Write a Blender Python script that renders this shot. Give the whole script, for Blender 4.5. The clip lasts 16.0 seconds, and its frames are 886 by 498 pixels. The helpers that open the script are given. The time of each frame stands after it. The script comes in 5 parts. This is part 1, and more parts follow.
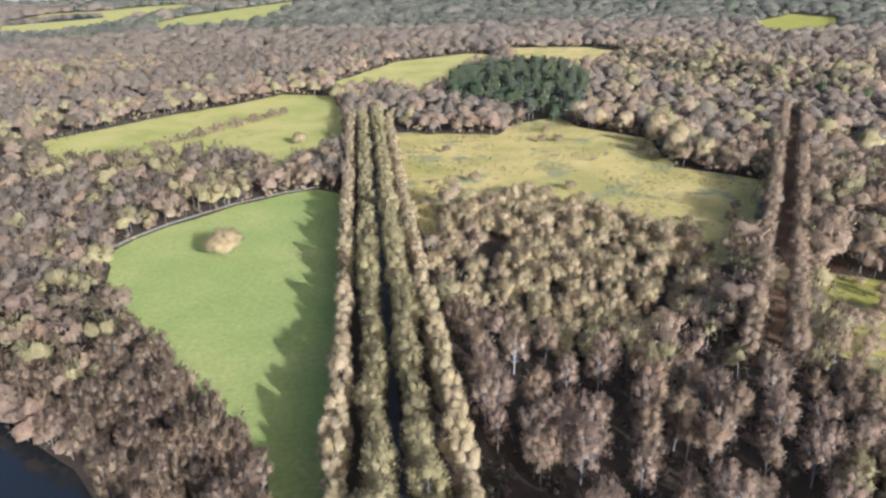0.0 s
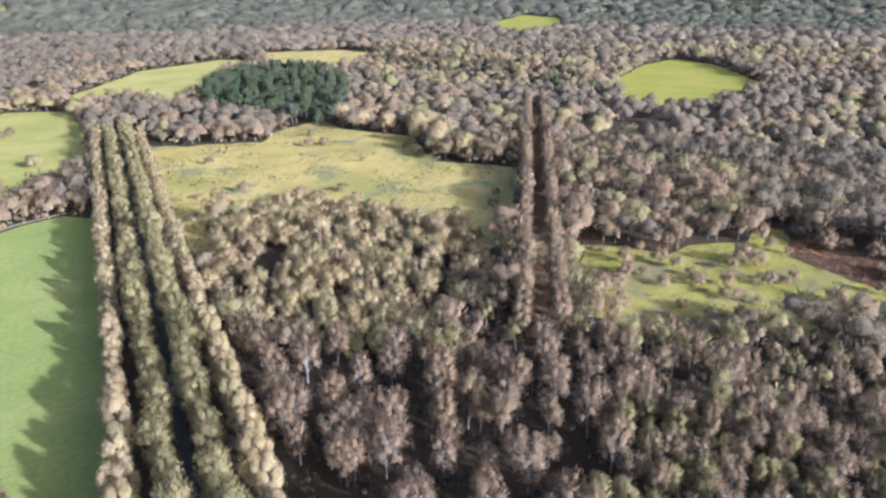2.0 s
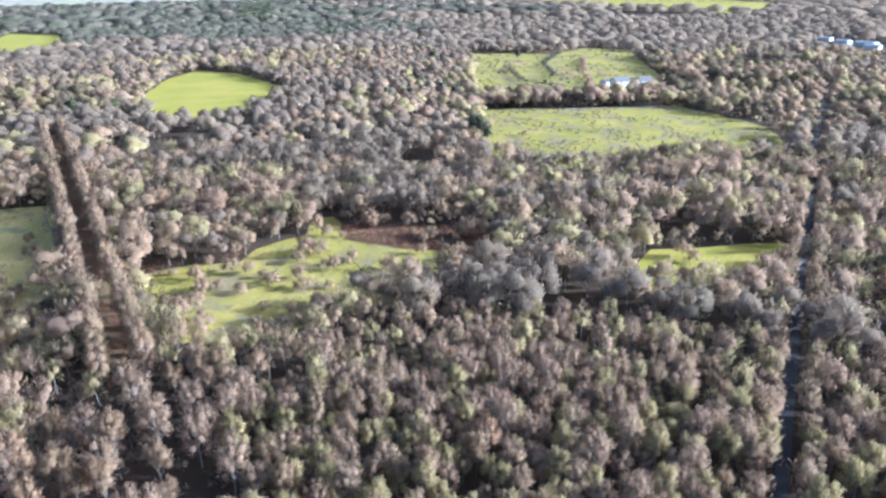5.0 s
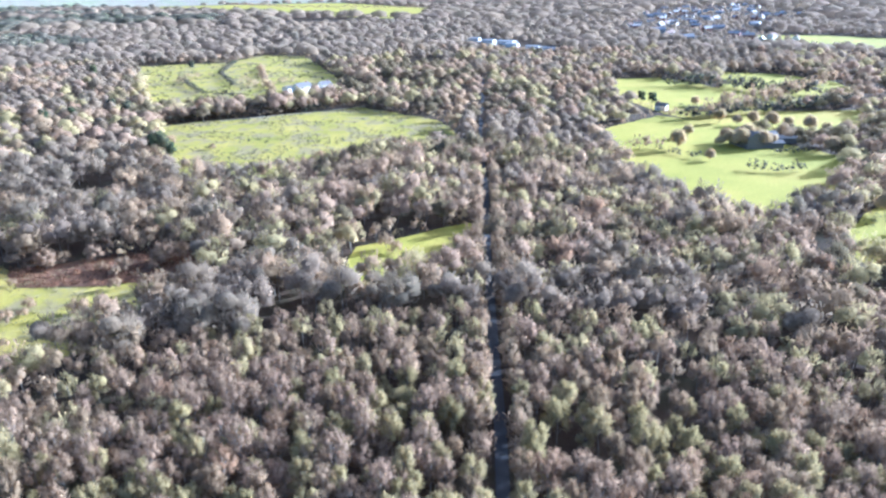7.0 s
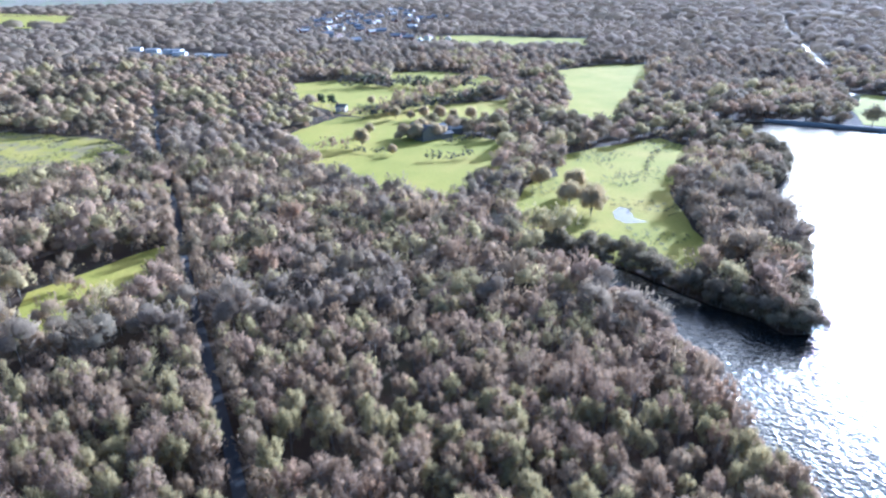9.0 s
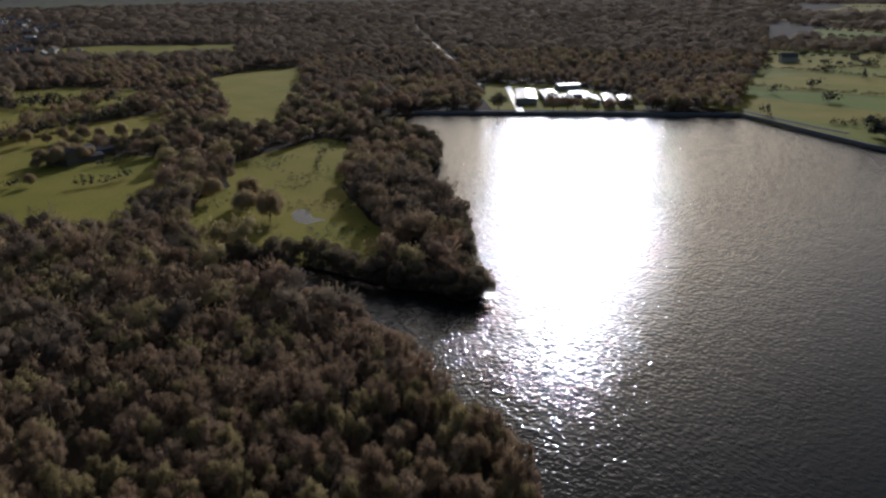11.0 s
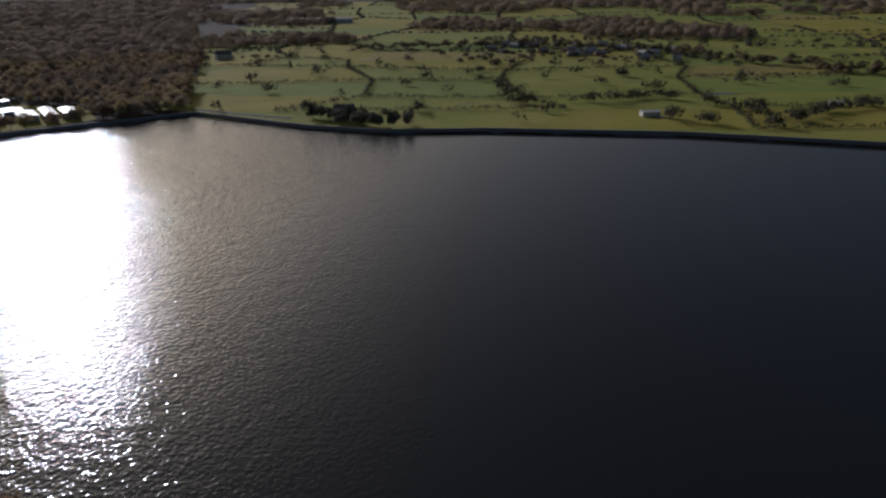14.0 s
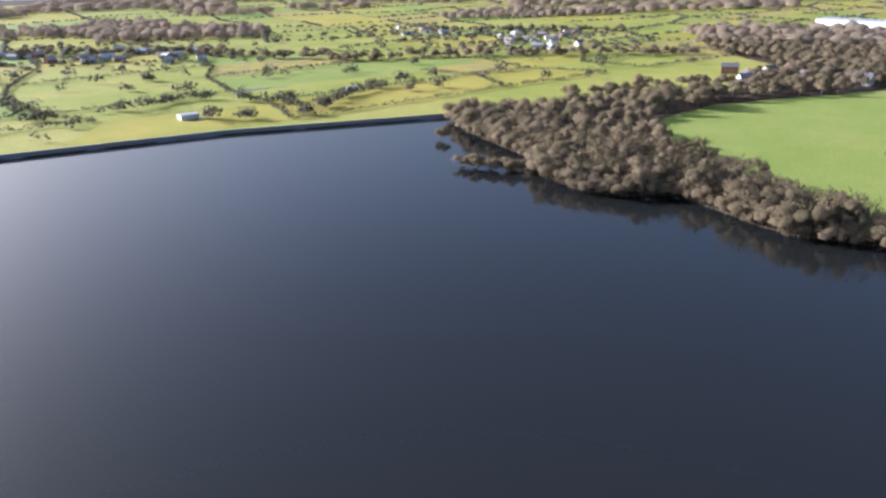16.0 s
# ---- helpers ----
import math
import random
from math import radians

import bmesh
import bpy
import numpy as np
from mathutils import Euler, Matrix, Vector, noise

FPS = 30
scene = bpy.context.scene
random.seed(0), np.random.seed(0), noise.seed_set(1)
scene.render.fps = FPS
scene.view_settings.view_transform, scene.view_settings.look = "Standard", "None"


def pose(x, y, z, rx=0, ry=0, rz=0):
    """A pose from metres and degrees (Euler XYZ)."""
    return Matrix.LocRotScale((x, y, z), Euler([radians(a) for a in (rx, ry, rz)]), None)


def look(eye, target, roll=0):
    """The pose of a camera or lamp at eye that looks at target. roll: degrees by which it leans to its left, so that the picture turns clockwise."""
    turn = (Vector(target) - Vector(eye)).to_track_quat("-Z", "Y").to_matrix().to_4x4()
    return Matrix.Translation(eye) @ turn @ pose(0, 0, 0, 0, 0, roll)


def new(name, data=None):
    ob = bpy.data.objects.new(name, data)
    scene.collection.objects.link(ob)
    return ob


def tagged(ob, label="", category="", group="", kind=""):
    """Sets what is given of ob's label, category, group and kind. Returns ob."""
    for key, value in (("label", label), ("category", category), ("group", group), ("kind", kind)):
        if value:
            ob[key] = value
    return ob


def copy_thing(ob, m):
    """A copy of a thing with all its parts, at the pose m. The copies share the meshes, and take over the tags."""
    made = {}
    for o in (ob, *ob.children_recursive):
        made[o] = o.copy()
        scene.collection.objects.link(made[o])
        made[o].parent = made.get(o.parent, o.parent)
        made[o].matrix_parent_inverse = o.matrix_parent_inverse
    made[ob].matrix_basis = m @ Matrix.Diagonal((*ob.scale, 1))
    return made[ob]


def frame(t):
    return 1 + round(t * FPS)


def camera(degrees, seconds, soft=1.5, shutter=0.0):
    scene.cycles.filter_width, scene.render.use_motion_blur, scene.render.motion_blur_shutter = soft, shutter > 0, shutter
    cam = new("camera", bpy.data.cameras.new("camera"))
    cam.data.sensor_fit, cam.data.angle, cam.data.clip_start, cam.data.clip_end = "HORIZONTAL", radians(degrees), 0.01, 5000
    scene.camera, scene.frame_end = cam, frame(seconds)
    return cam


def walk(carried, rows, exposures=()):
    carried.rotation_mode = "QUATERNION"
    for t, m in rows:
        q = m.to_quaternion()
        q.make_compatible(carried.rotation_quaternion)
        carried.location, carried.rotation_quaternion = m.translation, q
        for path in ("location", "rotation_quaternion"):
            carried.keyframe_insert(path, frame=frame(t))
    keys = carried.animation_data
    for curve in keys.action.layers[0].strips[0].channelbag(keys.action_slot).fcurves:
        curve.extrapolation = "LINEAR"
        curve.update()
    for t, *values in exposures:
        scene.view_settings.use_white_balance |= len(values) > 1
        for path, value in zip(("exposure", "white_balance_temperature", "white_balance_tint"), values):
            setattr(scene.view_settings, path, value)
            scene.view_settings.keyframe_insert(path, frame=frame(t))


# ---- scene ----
UNIT = 1.4      # metres in one unit of the plan below, which is laid out with the eye 80 units up
cam = camera(64.8, 16.0, soft=2.5)

# The camera hovers 112 m above the wooded shore and turns to its right: seconds, yaw, pitch, roll.
TURN = [
    (0.0, -0.34, -21.46, 0.96),
    (0.5, -2.92, -21.49, 0.81),
    (1.0, -7.84, -21.48, 0.77),
    (1.5, -13.41, -21.49, 0.72),
    (2.0, -19.48, -21.47, 0.62),
    (2.5, -25.59, -21.44, 0.67),
    (3.0, -31.29, -21.39, 0.70),
    (5.5, -62.44, -21.07, 0.87),
    (6.0, -68.36, -21.03, 0.83),
    (6.5, -74.75, -21.00, 0.85),
    (7.0, -81.55, -20.97, 0.83),
    (7.5, -87.52, -20.92, 0.81),
    (8.0, -93.87, -20.89, 0.79),
    (8.5, -100.31, -20.89, 0.73),
    (9.0, -107.03, -20.88, 0.62),
    (11.5, -141.13, -20.87, 0.71),
    (12.0, -148.18, -20.91, 0.69),
    (12.5, -155.30, -20.98, 0.67),
    (13.0, -162.41, -21.05, 0.59),
    (13.5, -169.59, -21.15, 0.59),
    (14.0, -176.76, -21.23, 0.59),
    (14.5, -184.05, -21.30, 0.67),
    (15.0, -193.53, -21.46, 0.57),
    (15.5, -203.29, -21.55, 0.70),
    (16.0, -213.32, -21.67, 0.77),
]
walk(cam, [(t, pose(0, 0, 80 * UNIT, 90 + pitch, roll, yaw)) for t, yaw, pitch, roll in TURN],
     exposures=[(0, 0.99, 4760, 12), (3.0, 1.24, 4510, 12), (5.5, 1.65, 4340, 11), (7.0, 1.85, 4240, 11), (9.0, 1.48, 4140, 12), (9.6, 1.08, 4190, 12), (11.0, -1.28, 5250, 13), (12.0, -1.73, 5300, 13), (13.0, -1.93, 5300, 14), (13.5, -1.93, 5300, 15), (14.0, -1.55, 5300, 15), (14.5, -0.3, 5100, 14), (15.0, 0.55, 5000, 15), (16.0, 1.15, 4950, 18)])

# ---- light ----
SUN_AZ, SUN_EL = 145.0, 19.0      # degrees clockwise from +y, and above the horizon
world = bpy.data.worlds.new("world")
scene.world = world
world.use_nodes = True
wn = world.node_tree
sky = wn.nodes.new("ShaderNodeTexSky")
sky.sky_type = "NISHITA"
sky.sun_disc = False
sky.sun_elevation = radians(SUN_EL)
sky.sun_rotation = radians(SUN_AZ)
sky.air_density, sky.dust_density, sky.ozone_density = 1.0, 7.0, 1.0
wn.nodes["Background"].inputs["Strength"].default_value = 0.098
wn.links.new(sky.outputs["Color"], wn.nodes["Background"].inputs["Color"])
to_sun = Vector((math.sin(radians(SUN_AZ)) * math.cos(radians(SUN_EL)), math.cos(radians(SUN_AZ)) * math.cos(radians(SUN_EL)), math.sin(radians(SUN_EL))))
sun_data = bpy.data.lights.new("sun", "SUN")
sun_data.energy, sun_data.angle, sun_data.color = 4.9, radians(0.9), (1.0, 0.93, 0.84)
sun = new("sun", sun_data)
sun.matrix_world = look(to_sun * 900, (0, 0, 0))


# ---- materials ----
class Nodes:
    """A small writer of node materials."""

    def __init__(self, name, rough=0.9, spec=0.2):
        self.m = bpy.data.materials.new(name)
        self.m.use_nodes = True
        self.t = self.m.node_tree
        self.b = self.t.nodes["Principled BSDF"]
        self.b.inputs["Roughness"].default_value = rough
        self.b.inputs["Specular IOR Level"].default_value = spec

    def add(self, kind, **values):
        n = self.t.nodes.new(kind)
        for k, v in values.items():
            n.inputs[k].default_value = v
        return n

    def link(self, a, b):
        self.t.links.new(a, b)

    def place(self):
        return self.add("ShaderNodeNewGeometry").outputs["Position"]

    def noise(self, scale, detail=4.0, rough=0.6, vec=None):
        n = self.add("ShaderNodeTexNoise", Scale=scale, Detail=detail, Roughness=rough)
        self.link(vec or self.place(), n.inputs["Vector"])
        return n.outputs["Fac"]

    def ramp(self, fac, stops):
        n = self.t.nodes.new("ShaderNodeValToRGB")
        e = n.color_ramp.elements
        while len(e) < len(stops):
            e.new(0.5)
        for el, (p, c) in zip(e, stops):
            el.position, el.color = p, (*c, 1)
        self.link(fac, n.inputs["Fac"])
        return n.outputs["Color"]

    def mix(self, fac, a, b, mode="MIX"):
        n = self.t.nodes.new("ShaderNodeMix")
        n.data_type, n.blend_type = "RGBA", mode
        for sock, v in ((n.inputs[0], fac), (n.inputs[6], a), (n.inputs[7], b)):
            if isinstance(v, bpy.types.NodeSocket):
                self.link(v, sock)
            else:
                sock.default_value = v if isinstance(v, float) else (*v, 1)
        return n.outputs[2]

    def math(self, op, a, b=0.0):
        n = self.t.nodes.new("ShaderNodeMath")
        n.operation = op
        for sock, v in zip(n.inputs, (a, b)):
            if isinstance(v, bpy.types.NodeSocket):
                self.link(v, sock)
            else:
                sock.default_value = v
        return n.outputs[0]

    def color(self, sock):
        self.link(sock, self.b.inputs["Base Color"])

    def bump(self, height, dist, strength=0.6):
        n = self.add("ShaderNodeBump", Distance=dist, Strength=strength)
        self.link(height, n.inputs["Height"])
        self.link(n.outputs["Normal"], self.b.inputs["Normal"])

    def tint(self):
        """A number from 0 to 1 that differs from tree to tree."""
        a = self.t.nodes.new("ShaderNodeAttribute")
        a.attribute_name = "tint"
        o = self.t.nodes.new("ShaderNodeObjectInfo")
        return self.math("FRACT", self.math("ADD", a.outputs["Fac"], o.outputs["Random"]))


def twig_material(name, stops, through_light=0.42, gaps=0.3):
    """Thin twigs: light shines through them and passes between them; fine upright streaks."""
    n = Nodes(name, 0.9, 0.08)
    base = n.ramp(n.tint(), stops)
    grow = n.add("ShaderNodeMapping")
    grow.inputs["Scale"].default_value = (1.0, 1.0, 0.35)
    n.link(n.place(), grow.inputs["Vector"])
    streak = n.noise(2.6, 4.0, 0.7, grow.outputs[0])
    clump = n.noise(0.45, 3.0)
    c = n.mix(1.0, base, n.ramp(streak, [(0.34, (0.66, 0.64, 0.63)), (0.52, (1.0, 1.0, 1.0)), (0.68, (1.2, 1.2, 1.19))]), "MULTIPLY")
    c = n.mix(1.0, c, n.ramp(clump, [(0.3, (0.84, 0.82, 0.84)), (0.7, (1.12, 1.12, 1.08))]), "MULTIPLY")
    n.color(c)
    n.bump(streak, 0.22, 0.7)
    t = n.add("ShaderNodeBsdfTranslucent")
    n.link(c, t.inputs["Color"])
    m = n.add("ShaderNodeMixShader", Fac=through_light)
    n.link(n.b.outputs[0], m.inputs[1])
    n.link(t.outputs[0], m.inputs[2])
    g = n.add("ShaderNodeMixShader", Fac=gaps)
    n.link(m.outputs[0], g.inputs[1])
    n.link(n.add("ShaderNodeBsdfTransparent").outputs[0], g.inputs[2])
    n.link(g.outputs[0], n.t.nodes["Material Output"].inputs["Surface"])
    return n.m


def ground_material(name, stops, scale, spots=None, fine=1.2, bump=0.25, rough=0.95):
    """Broad patches (stops), fine grain, and where given darker spots: (scale, threshold, colour)."""
    n = Nodes(name, rough, 0.1)
    o = n.t.nodes.new("ShaderNodeObjectInfo")
    wide = n.noise(scale, 5.0, 0.65)
    wide = n.math("ADD", wide, n.math("MULTIPLY", n.math("SUBTRACT", o.outputs["Random"], 0.5), 0.16))
    c = n.ramp(wide, stops)
    grain = n.noise(fine, 6.0, 0.7)
    c = n.mix(1.0, c, n.ramp(grain, [(0.25, (0.76, 0.76, 0.74)), (0.75, (1.2, 1.2, 1.2))]), "MULTIPLY")
    for s, at, col in spots or ():
        f = n.ramp(n.noise(s, 5.0, 0.7), [(at, (0, 0, 0)), (at + 0.08, (1, 1, 1))])
        c = n.mix(f, c, col)
    n.color(c)
    n.bump(grain, bump)
    return n.m


TWIG = twig_material("twigs", [(0, (0.449, 0.314, 0.186)), (0.2, (0.515, 0.369, 0.214)), (0.38, (0.394, 0.277, 0.174)), (0.55, (0.478, 0.336, 0.208)), (0.7, (0.415, 0.303, 0.172)), (0.86, (0.527, 0.389, 0.236)), (1, (0.428, 0.297, 0.183))])
TWIG_PALE = twig_material("birch_twigs", [(0, (0.448, 0.312, 0.203)), (0.3, (0.514, 0.369, 0.234)), (0.6, (0.417, 0.286, 0.188)), (0.85, (0.496, 0.361, 0.223)), (0.95, (0.470, 0.300, 0.172)), (1, (0.442, 0.306, 0.198))])
TWIG_GREEN = twig_material("mossy_twigs", [(0, (0.530, 0.424, 0.206)), (0.35, (0.468, 0.386, 0.177)), (0.7, (0.575, 0.470, 0.224)), (1, (0.495, 0.396, 0.195))])
TWIG_BROWN = twig_material("alder_twigs", [(0, (0.263, 0.202, 0.113)), (0.5, (0.231, 0.186, 0.102)), (1, (0.287, 0.214, 0.131))])
TWIG_TAN = twig_material("willow_twigs", [(0, (0.659, 0.498, 0.259)), (0.4, (0.589, 0.465, 0.232)), (0.7, (0.740, 0.573, 0.321)), (1, (0.569, 0.418, 0.232))])
# Greyer than TWIG; distance haze is put into this twig colour.
TWIG_HAZED = twig_material("hazed_far_twigs", [(0, (0.332, 0.253, 0.168)), (0.2, (0.392, 0.304, 0.195)), (0.4, (0.312, 0.237, 0.168)), (0.6, (0.361, 0.279, 0.189)), (0.8, (0.301, 0.245, 0.163)), (1, (0.371, 0.279, 0.195))])
NEEDLE = twig_material("needles", [(0, (0.075, 0.095, 0.048)), (0.5, (0.112, 0.122, 0.054)), (1, (0.090, 0.089, 0.061))], 0.15)
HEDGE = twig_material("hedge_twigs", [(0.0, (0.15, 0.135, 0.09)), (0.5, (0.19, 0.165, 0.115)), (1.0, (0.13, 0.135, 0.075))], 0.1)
# Dark stems carry the shade of the birch wood's gaps in their colour.
SHADE_BRIAR = twig_material("shade_briar_stems", [(0.0, (0.10, 0.08, 0.055)), (0.5, (0.14, 0.11, 0.07)), (1.0, (0.12, 0.07, 0.05))], 0.1)
BRAMBLE = twig_material("bracken_fronds", [(0.0, (0.24, 0.11, 0.055)), (0.5, (0.30, 0.16, 0.08)), (1.0, (0.22, 0.12, 0.08))], 0.2)
RUSH = twig_material("rush_blades", [(0.0, (0.250, 0.225, 0.091)), (0.5, (0.375, 0.312, 0.143)), (1.0, (0.450, 0.375, 0.195))], 0.25)
BARK = Nodes("bark", 0.9, 0.1)
BARK.color(BARK.ramp(BARK.noise(3.0), [(0.3, (0.13, 0.11, 0.085)), (0.7, (0.28, 0.25, 0.2))]))
BARK.bump(BARK.noise(9.0), 0.03)
BARK = BARK.m
BIRCH = Nodes("birch_bark", 0.8, 0.2)
BIRCH.color(BIRCH.ramp(BIRCH.noise(2.0), [(0.35, (0.15, 0.13, 0.11)), (0.5, (0.3, 0.275, 0.24))]))
BIRCH = BIRCH.m

VIVID = ground_material("winter_wheat", [(0.3, (0.19, 0.235, 0.042)), (0.5, (0.22, 0.26, 0.05)), (0.7, (0.26, 0.28, 0.065))], 0.015, fine=0.5)
LITTER = ground_material("leaf_litter", [(0.3, (0.042, 0.029, 0.020)), (0.5, (0.067, 0.046, 0.030)), (0.7, (0.060, 0.050, 0.026))], 0.06, fine=1.5)
GRASS = ground_material("pasture_grass", [(0.3, (0.253, 0.238, 0.035)), (0.5, (0.315, 0.278, 0.045)), (0.7, (0.384, 0.300, 0.060))], 0.018, fine=0.7)
LUSH = ground_material("lush_grass", [(0.3, (0.236, 0.270, 0.068)), (0.5, (0.283, 0.301, 0.079)), (0.7, (0.365, 0.338, 0.101))], 0.02, fine=0.5)
DRY = ground_material("dry_winter_grass", [(0.3, (0.306, 0.288, 0.066)), (0.48, (0.408, 0.344, 0.096)), (0.7, (0.469, 0.372, 0.119))], 0.02, [(0.05, 0.6, (0.24, 0.24, 0.09))], fine=0.6)
ROUGH = ground_material("rough_grass", [(0.3, (0.341, 0.281, 0.077)), (0.44, (0.460, 0.344, 0.105)), (0.56, (0.528, 0.387, 0.133)), (0.7, (0.392, 0.272, 0.101))], 0.02, [(0.035, 0.54, (0.25, 0.23, 0.1)), (0.08, 0.6, (0.28, 0.2, 0.09))], fine=0.8, bump=0.5)
PASTURE = ground_material("grazed_pasture", [(0.3, (0.198, 0.221, 0.036)), (0.5, (0.270, 0.274, 0.048)), (0.7, (0.343, 0.304, 0.072))], 0.01, [(0.02, 0.6, (0.15, 0.17, 0.055))], fine=0.3)
RUSHY = ground_material("rushy_grass", [(0.3, (0.245, 0.225, 0.038)), (0.5, (0.331, 0.275, 0.054)), (0.7, (0.405, 0.317, 0.083))], 0.03, [(0.045, 0.49, (0.25, 0.2, 0.09)), (0.11, 0.6, (0.14, 0.12, 0.055))], fine=0.9, bump=0.5)
HILLS = ground_material("far_hillside", [(0.3, (0.24, 0.21, 0.17)), (0.5, (0.30, 0.27, 0.2)), (0.7, (0.27, 0.29, 0.16))], 0.004, fine=0.05, bump=2.0)
HEATH = ground_material("bracken_ground", [(0.3, (0.13, 0.075, 0.045)), (0.5, (0.20, 0.11, 0.06)), (0.7, (0.2, 0.15, 0.07))], 0.05, fine=1.0, bump=0.4)


def plain(name, color, rough=0.7, spec=0.3, grain=2.0):
    n = Nodes(name, rough, spec)
    dark = tuple(c * 0.75 for c in color)
    n.color(n.mix(n.noise(grain, 5.0), dark, color))
    return n.m


ASPHALT = plain("wet_asphalt", (0.09, 0.09, 0.09), 0.28, 0.5, 0.4)
GRAVEL = plain("gravel_track", (0.075, 0.072, 0.07), 0.85, 0.2, 0.6)
FOOTPATH = plain("footpath_earth", (0.36, 0.31, 0.22), 0.9, 0.2, 0.6)
STONE = plain("dam_stone", (0.20, 0.19, 0.17), 0.8, 0.3, 0.5)
COPING = plain("concrete_coping", (0.42, 0.41, 0.38), 0.7, 0.3, 0.5)
WHITEWASH = plain("white_render", (0.82, 0.785, 0.71), 0.7, 0.3, 0.6)
BRICK = plain("brick", (0.32, 0.17, 0.12), 0.8, 0.2, 1.5)
SLATE = plain("slate", (0.16, 0.15, 0.145), 0.65, 0.3, 0.8)
TILE = plain("clay_tiles", (0.27, 0.19, 0.15), 0.8, 0.2, 0.8)
SHEET = plain("roof_sheeting", (0.45, 0.45, 0.44), 0.42, 0.5, 0.3)
PANE = plain("window_glass", (0.03, 0.035, 0.045), 0.1, 0.6)
DOORWOOD = plain("painted_wood", (0.1, 0.13, 0.12), 0.6)

WATER = Nodes("lake_water", 0.085, 0.5)
WATER.b.inputs["Base Color"].default_value = (0.014, 0.0145, 0.013, 1)
WATER.b.inputs["IOR"].default_value = 1.33
ripple = WATER.math("ADD", WATER.noise(0.72, 1.0, 0.5), WATER.math("MULTIPLY", WATER.noise(0.1, 2.0, 0.5), 0.7))
xyz = WATER.add("ShaderNodeSeparateXYZ")
WATER.link(WATER.place(), xyz.inputs[0])
breeze = WATER.add("ShaderNodeMapRange", **{"From Min": 0.0, "From Max": 150.0, "To Min": 0.04, "To Max": 1.0})
WATER.link(xyz.outputs["X"], breeze.inputs["Value"])
WATER.bump(WATER.math("MULTIPLY", ripple, breeze.outputs[0]), 0.44, 1.0)
WATER = WATER.m
CALM = Nodes("calm_water", 0.03, 0.5)
CALM.b.inputs["Base Color"].default_value = (0.02, 0.022, 0.02, 1)
CALM.b.inputs["IOR"].default_value = 1.33
CALM.bump(CALM.noise(0.6, 2.0), 0.02, 0.5)
CALM = CALM.m

# ---- mesh helpers ----
def mesh_from(name, verts, faces, mats, index=None, tint=None, normals=None):
    """A mesh from arrays; faces is an (n, 3) array or a list of faces."""
    me = bpy.data.meshes.new(name)
    if isinstance(faces, np.ndarray):
        n = len(faces)
        me.vertices.add(len(verts))
        me.vertices.foreach_set("co", np.ascontiguousarray(verts, dtype=np.float32).ravel())
        me.loops.add(n * 3)
        me.loops.foreach_set("vertex_index", np.ascontiguousarray(faces, dtype=np.int32).ravel())
        me.polygons.add(n)
        me.polygons.foreach_set("loop_start", np.arange(0, n * 3, 3, dtype=np.int32))
        if index is not None:
            me.polygons.foreach_set("material_index", np.ascontiguousarray(index, dtype=np.int32))
    else:
        me.from_pydata([tuple(v) for v in verts], [], faces)
        if index is not None:
            me.polygons.foreach_set("material_index", np.array(index, dtype=np.int32))
    for m in mats:
        me.materials.append(m)
    if tint is not None:
        me.attributes.new("tint", "FLOAT", "POINT").data.foreach_set("value", np.ascontiguousarray(tint, dtype=np.float32))
    me.update(calc_edges=True)
    if isinstance(faces, np.ndarray):
        me.polygons.foreach_set("use_smooth", np.ones(len(faces), dtype=bool))
    if normals is not None:
        me.normals_split_custom_set_from_vertices(normals.astype(np.float32))
    return me


def part(name, me, parent, label=""):
    ob = new(name, me)
    ob.parent = parent
    return tagged(ob, label)


def thing(name, label, category, group=""):
    return tagged(new(name), label, category, group)


def boxes(name, items, mat):
    """One mesh of boxes: (x0, y0, z0, x1, y1, z1)."""
    v, f = [], []
    for x0, y0, z0, x1, y1, z1 in items:
        k = len(v)
        v += [(x, y, z) for z in (z0, z1) for x, y in ((x0, y0), (x1, y0), (x1, y1), (x0, y1))]
        f += [[k + i for i in q] for q in ((3, 2, 1, 0), (4, 5, 6, 7), (0, 1, 5, 4), (1, 2, 6, 5), (2, 3, 7, 6), (3, 0, 4, 7))]
    return mesh_from(name, v, f, [mat])


# ---- plan ----
GREEN_FIELD = [(-106, 202), (-102, 217), (-95, 230), (-78, 252), (-63, 265), (-51, 272), (-36, 262), (-26, 175), (-21, 122), (-17, 85), (-24, 74), (-27, 81), (-31, 98), (-40, 108), (-57, 128), (-71, 145), (-88, 167)]
STRIP_FIELD = [(-215, 372), (-172, 442), (-139, 480), (-116, 518), (-77, 509), (-60, 430), (-46, 330), (-56, 319), (-67, 287), (-88, 307), (-110, 311), (-144, 301), (-178, 305)]
HILL_FIELD = [(-94, 552), (-44, 714), (31, 781), (63, 759), (5, 561), (-15, 488), (-33, 517), (-74, 514)]
GOLD_FIELD = [(-26, 378), (30, 368), (46, 399), (69, 416), (76, 385), (106, 352), (101, 297), (132, 272), (92, 190), (76, 186), (72, 195), (57, 206), (48, 224), (38, 233), (19, 242), (5, 255), (-2, 240), (13, 189), (-6, 205), (-17, 288)]
HEATH_FIELD = [(105, 182), (120, 174), (130, 163), (140, 167), (159, 163), (172, 174), (178, 168), (173, 159), (189, 132), (204, 107), (172, 99), (155, 101), (134, 104), (119, 113), (101, 119), (88, 124), (87, 141)]
BRACKEN_BED = [(174, 160), (186, 138), (204, 108), (192, 100), (172, 104), (166, 124), (162, 148)]
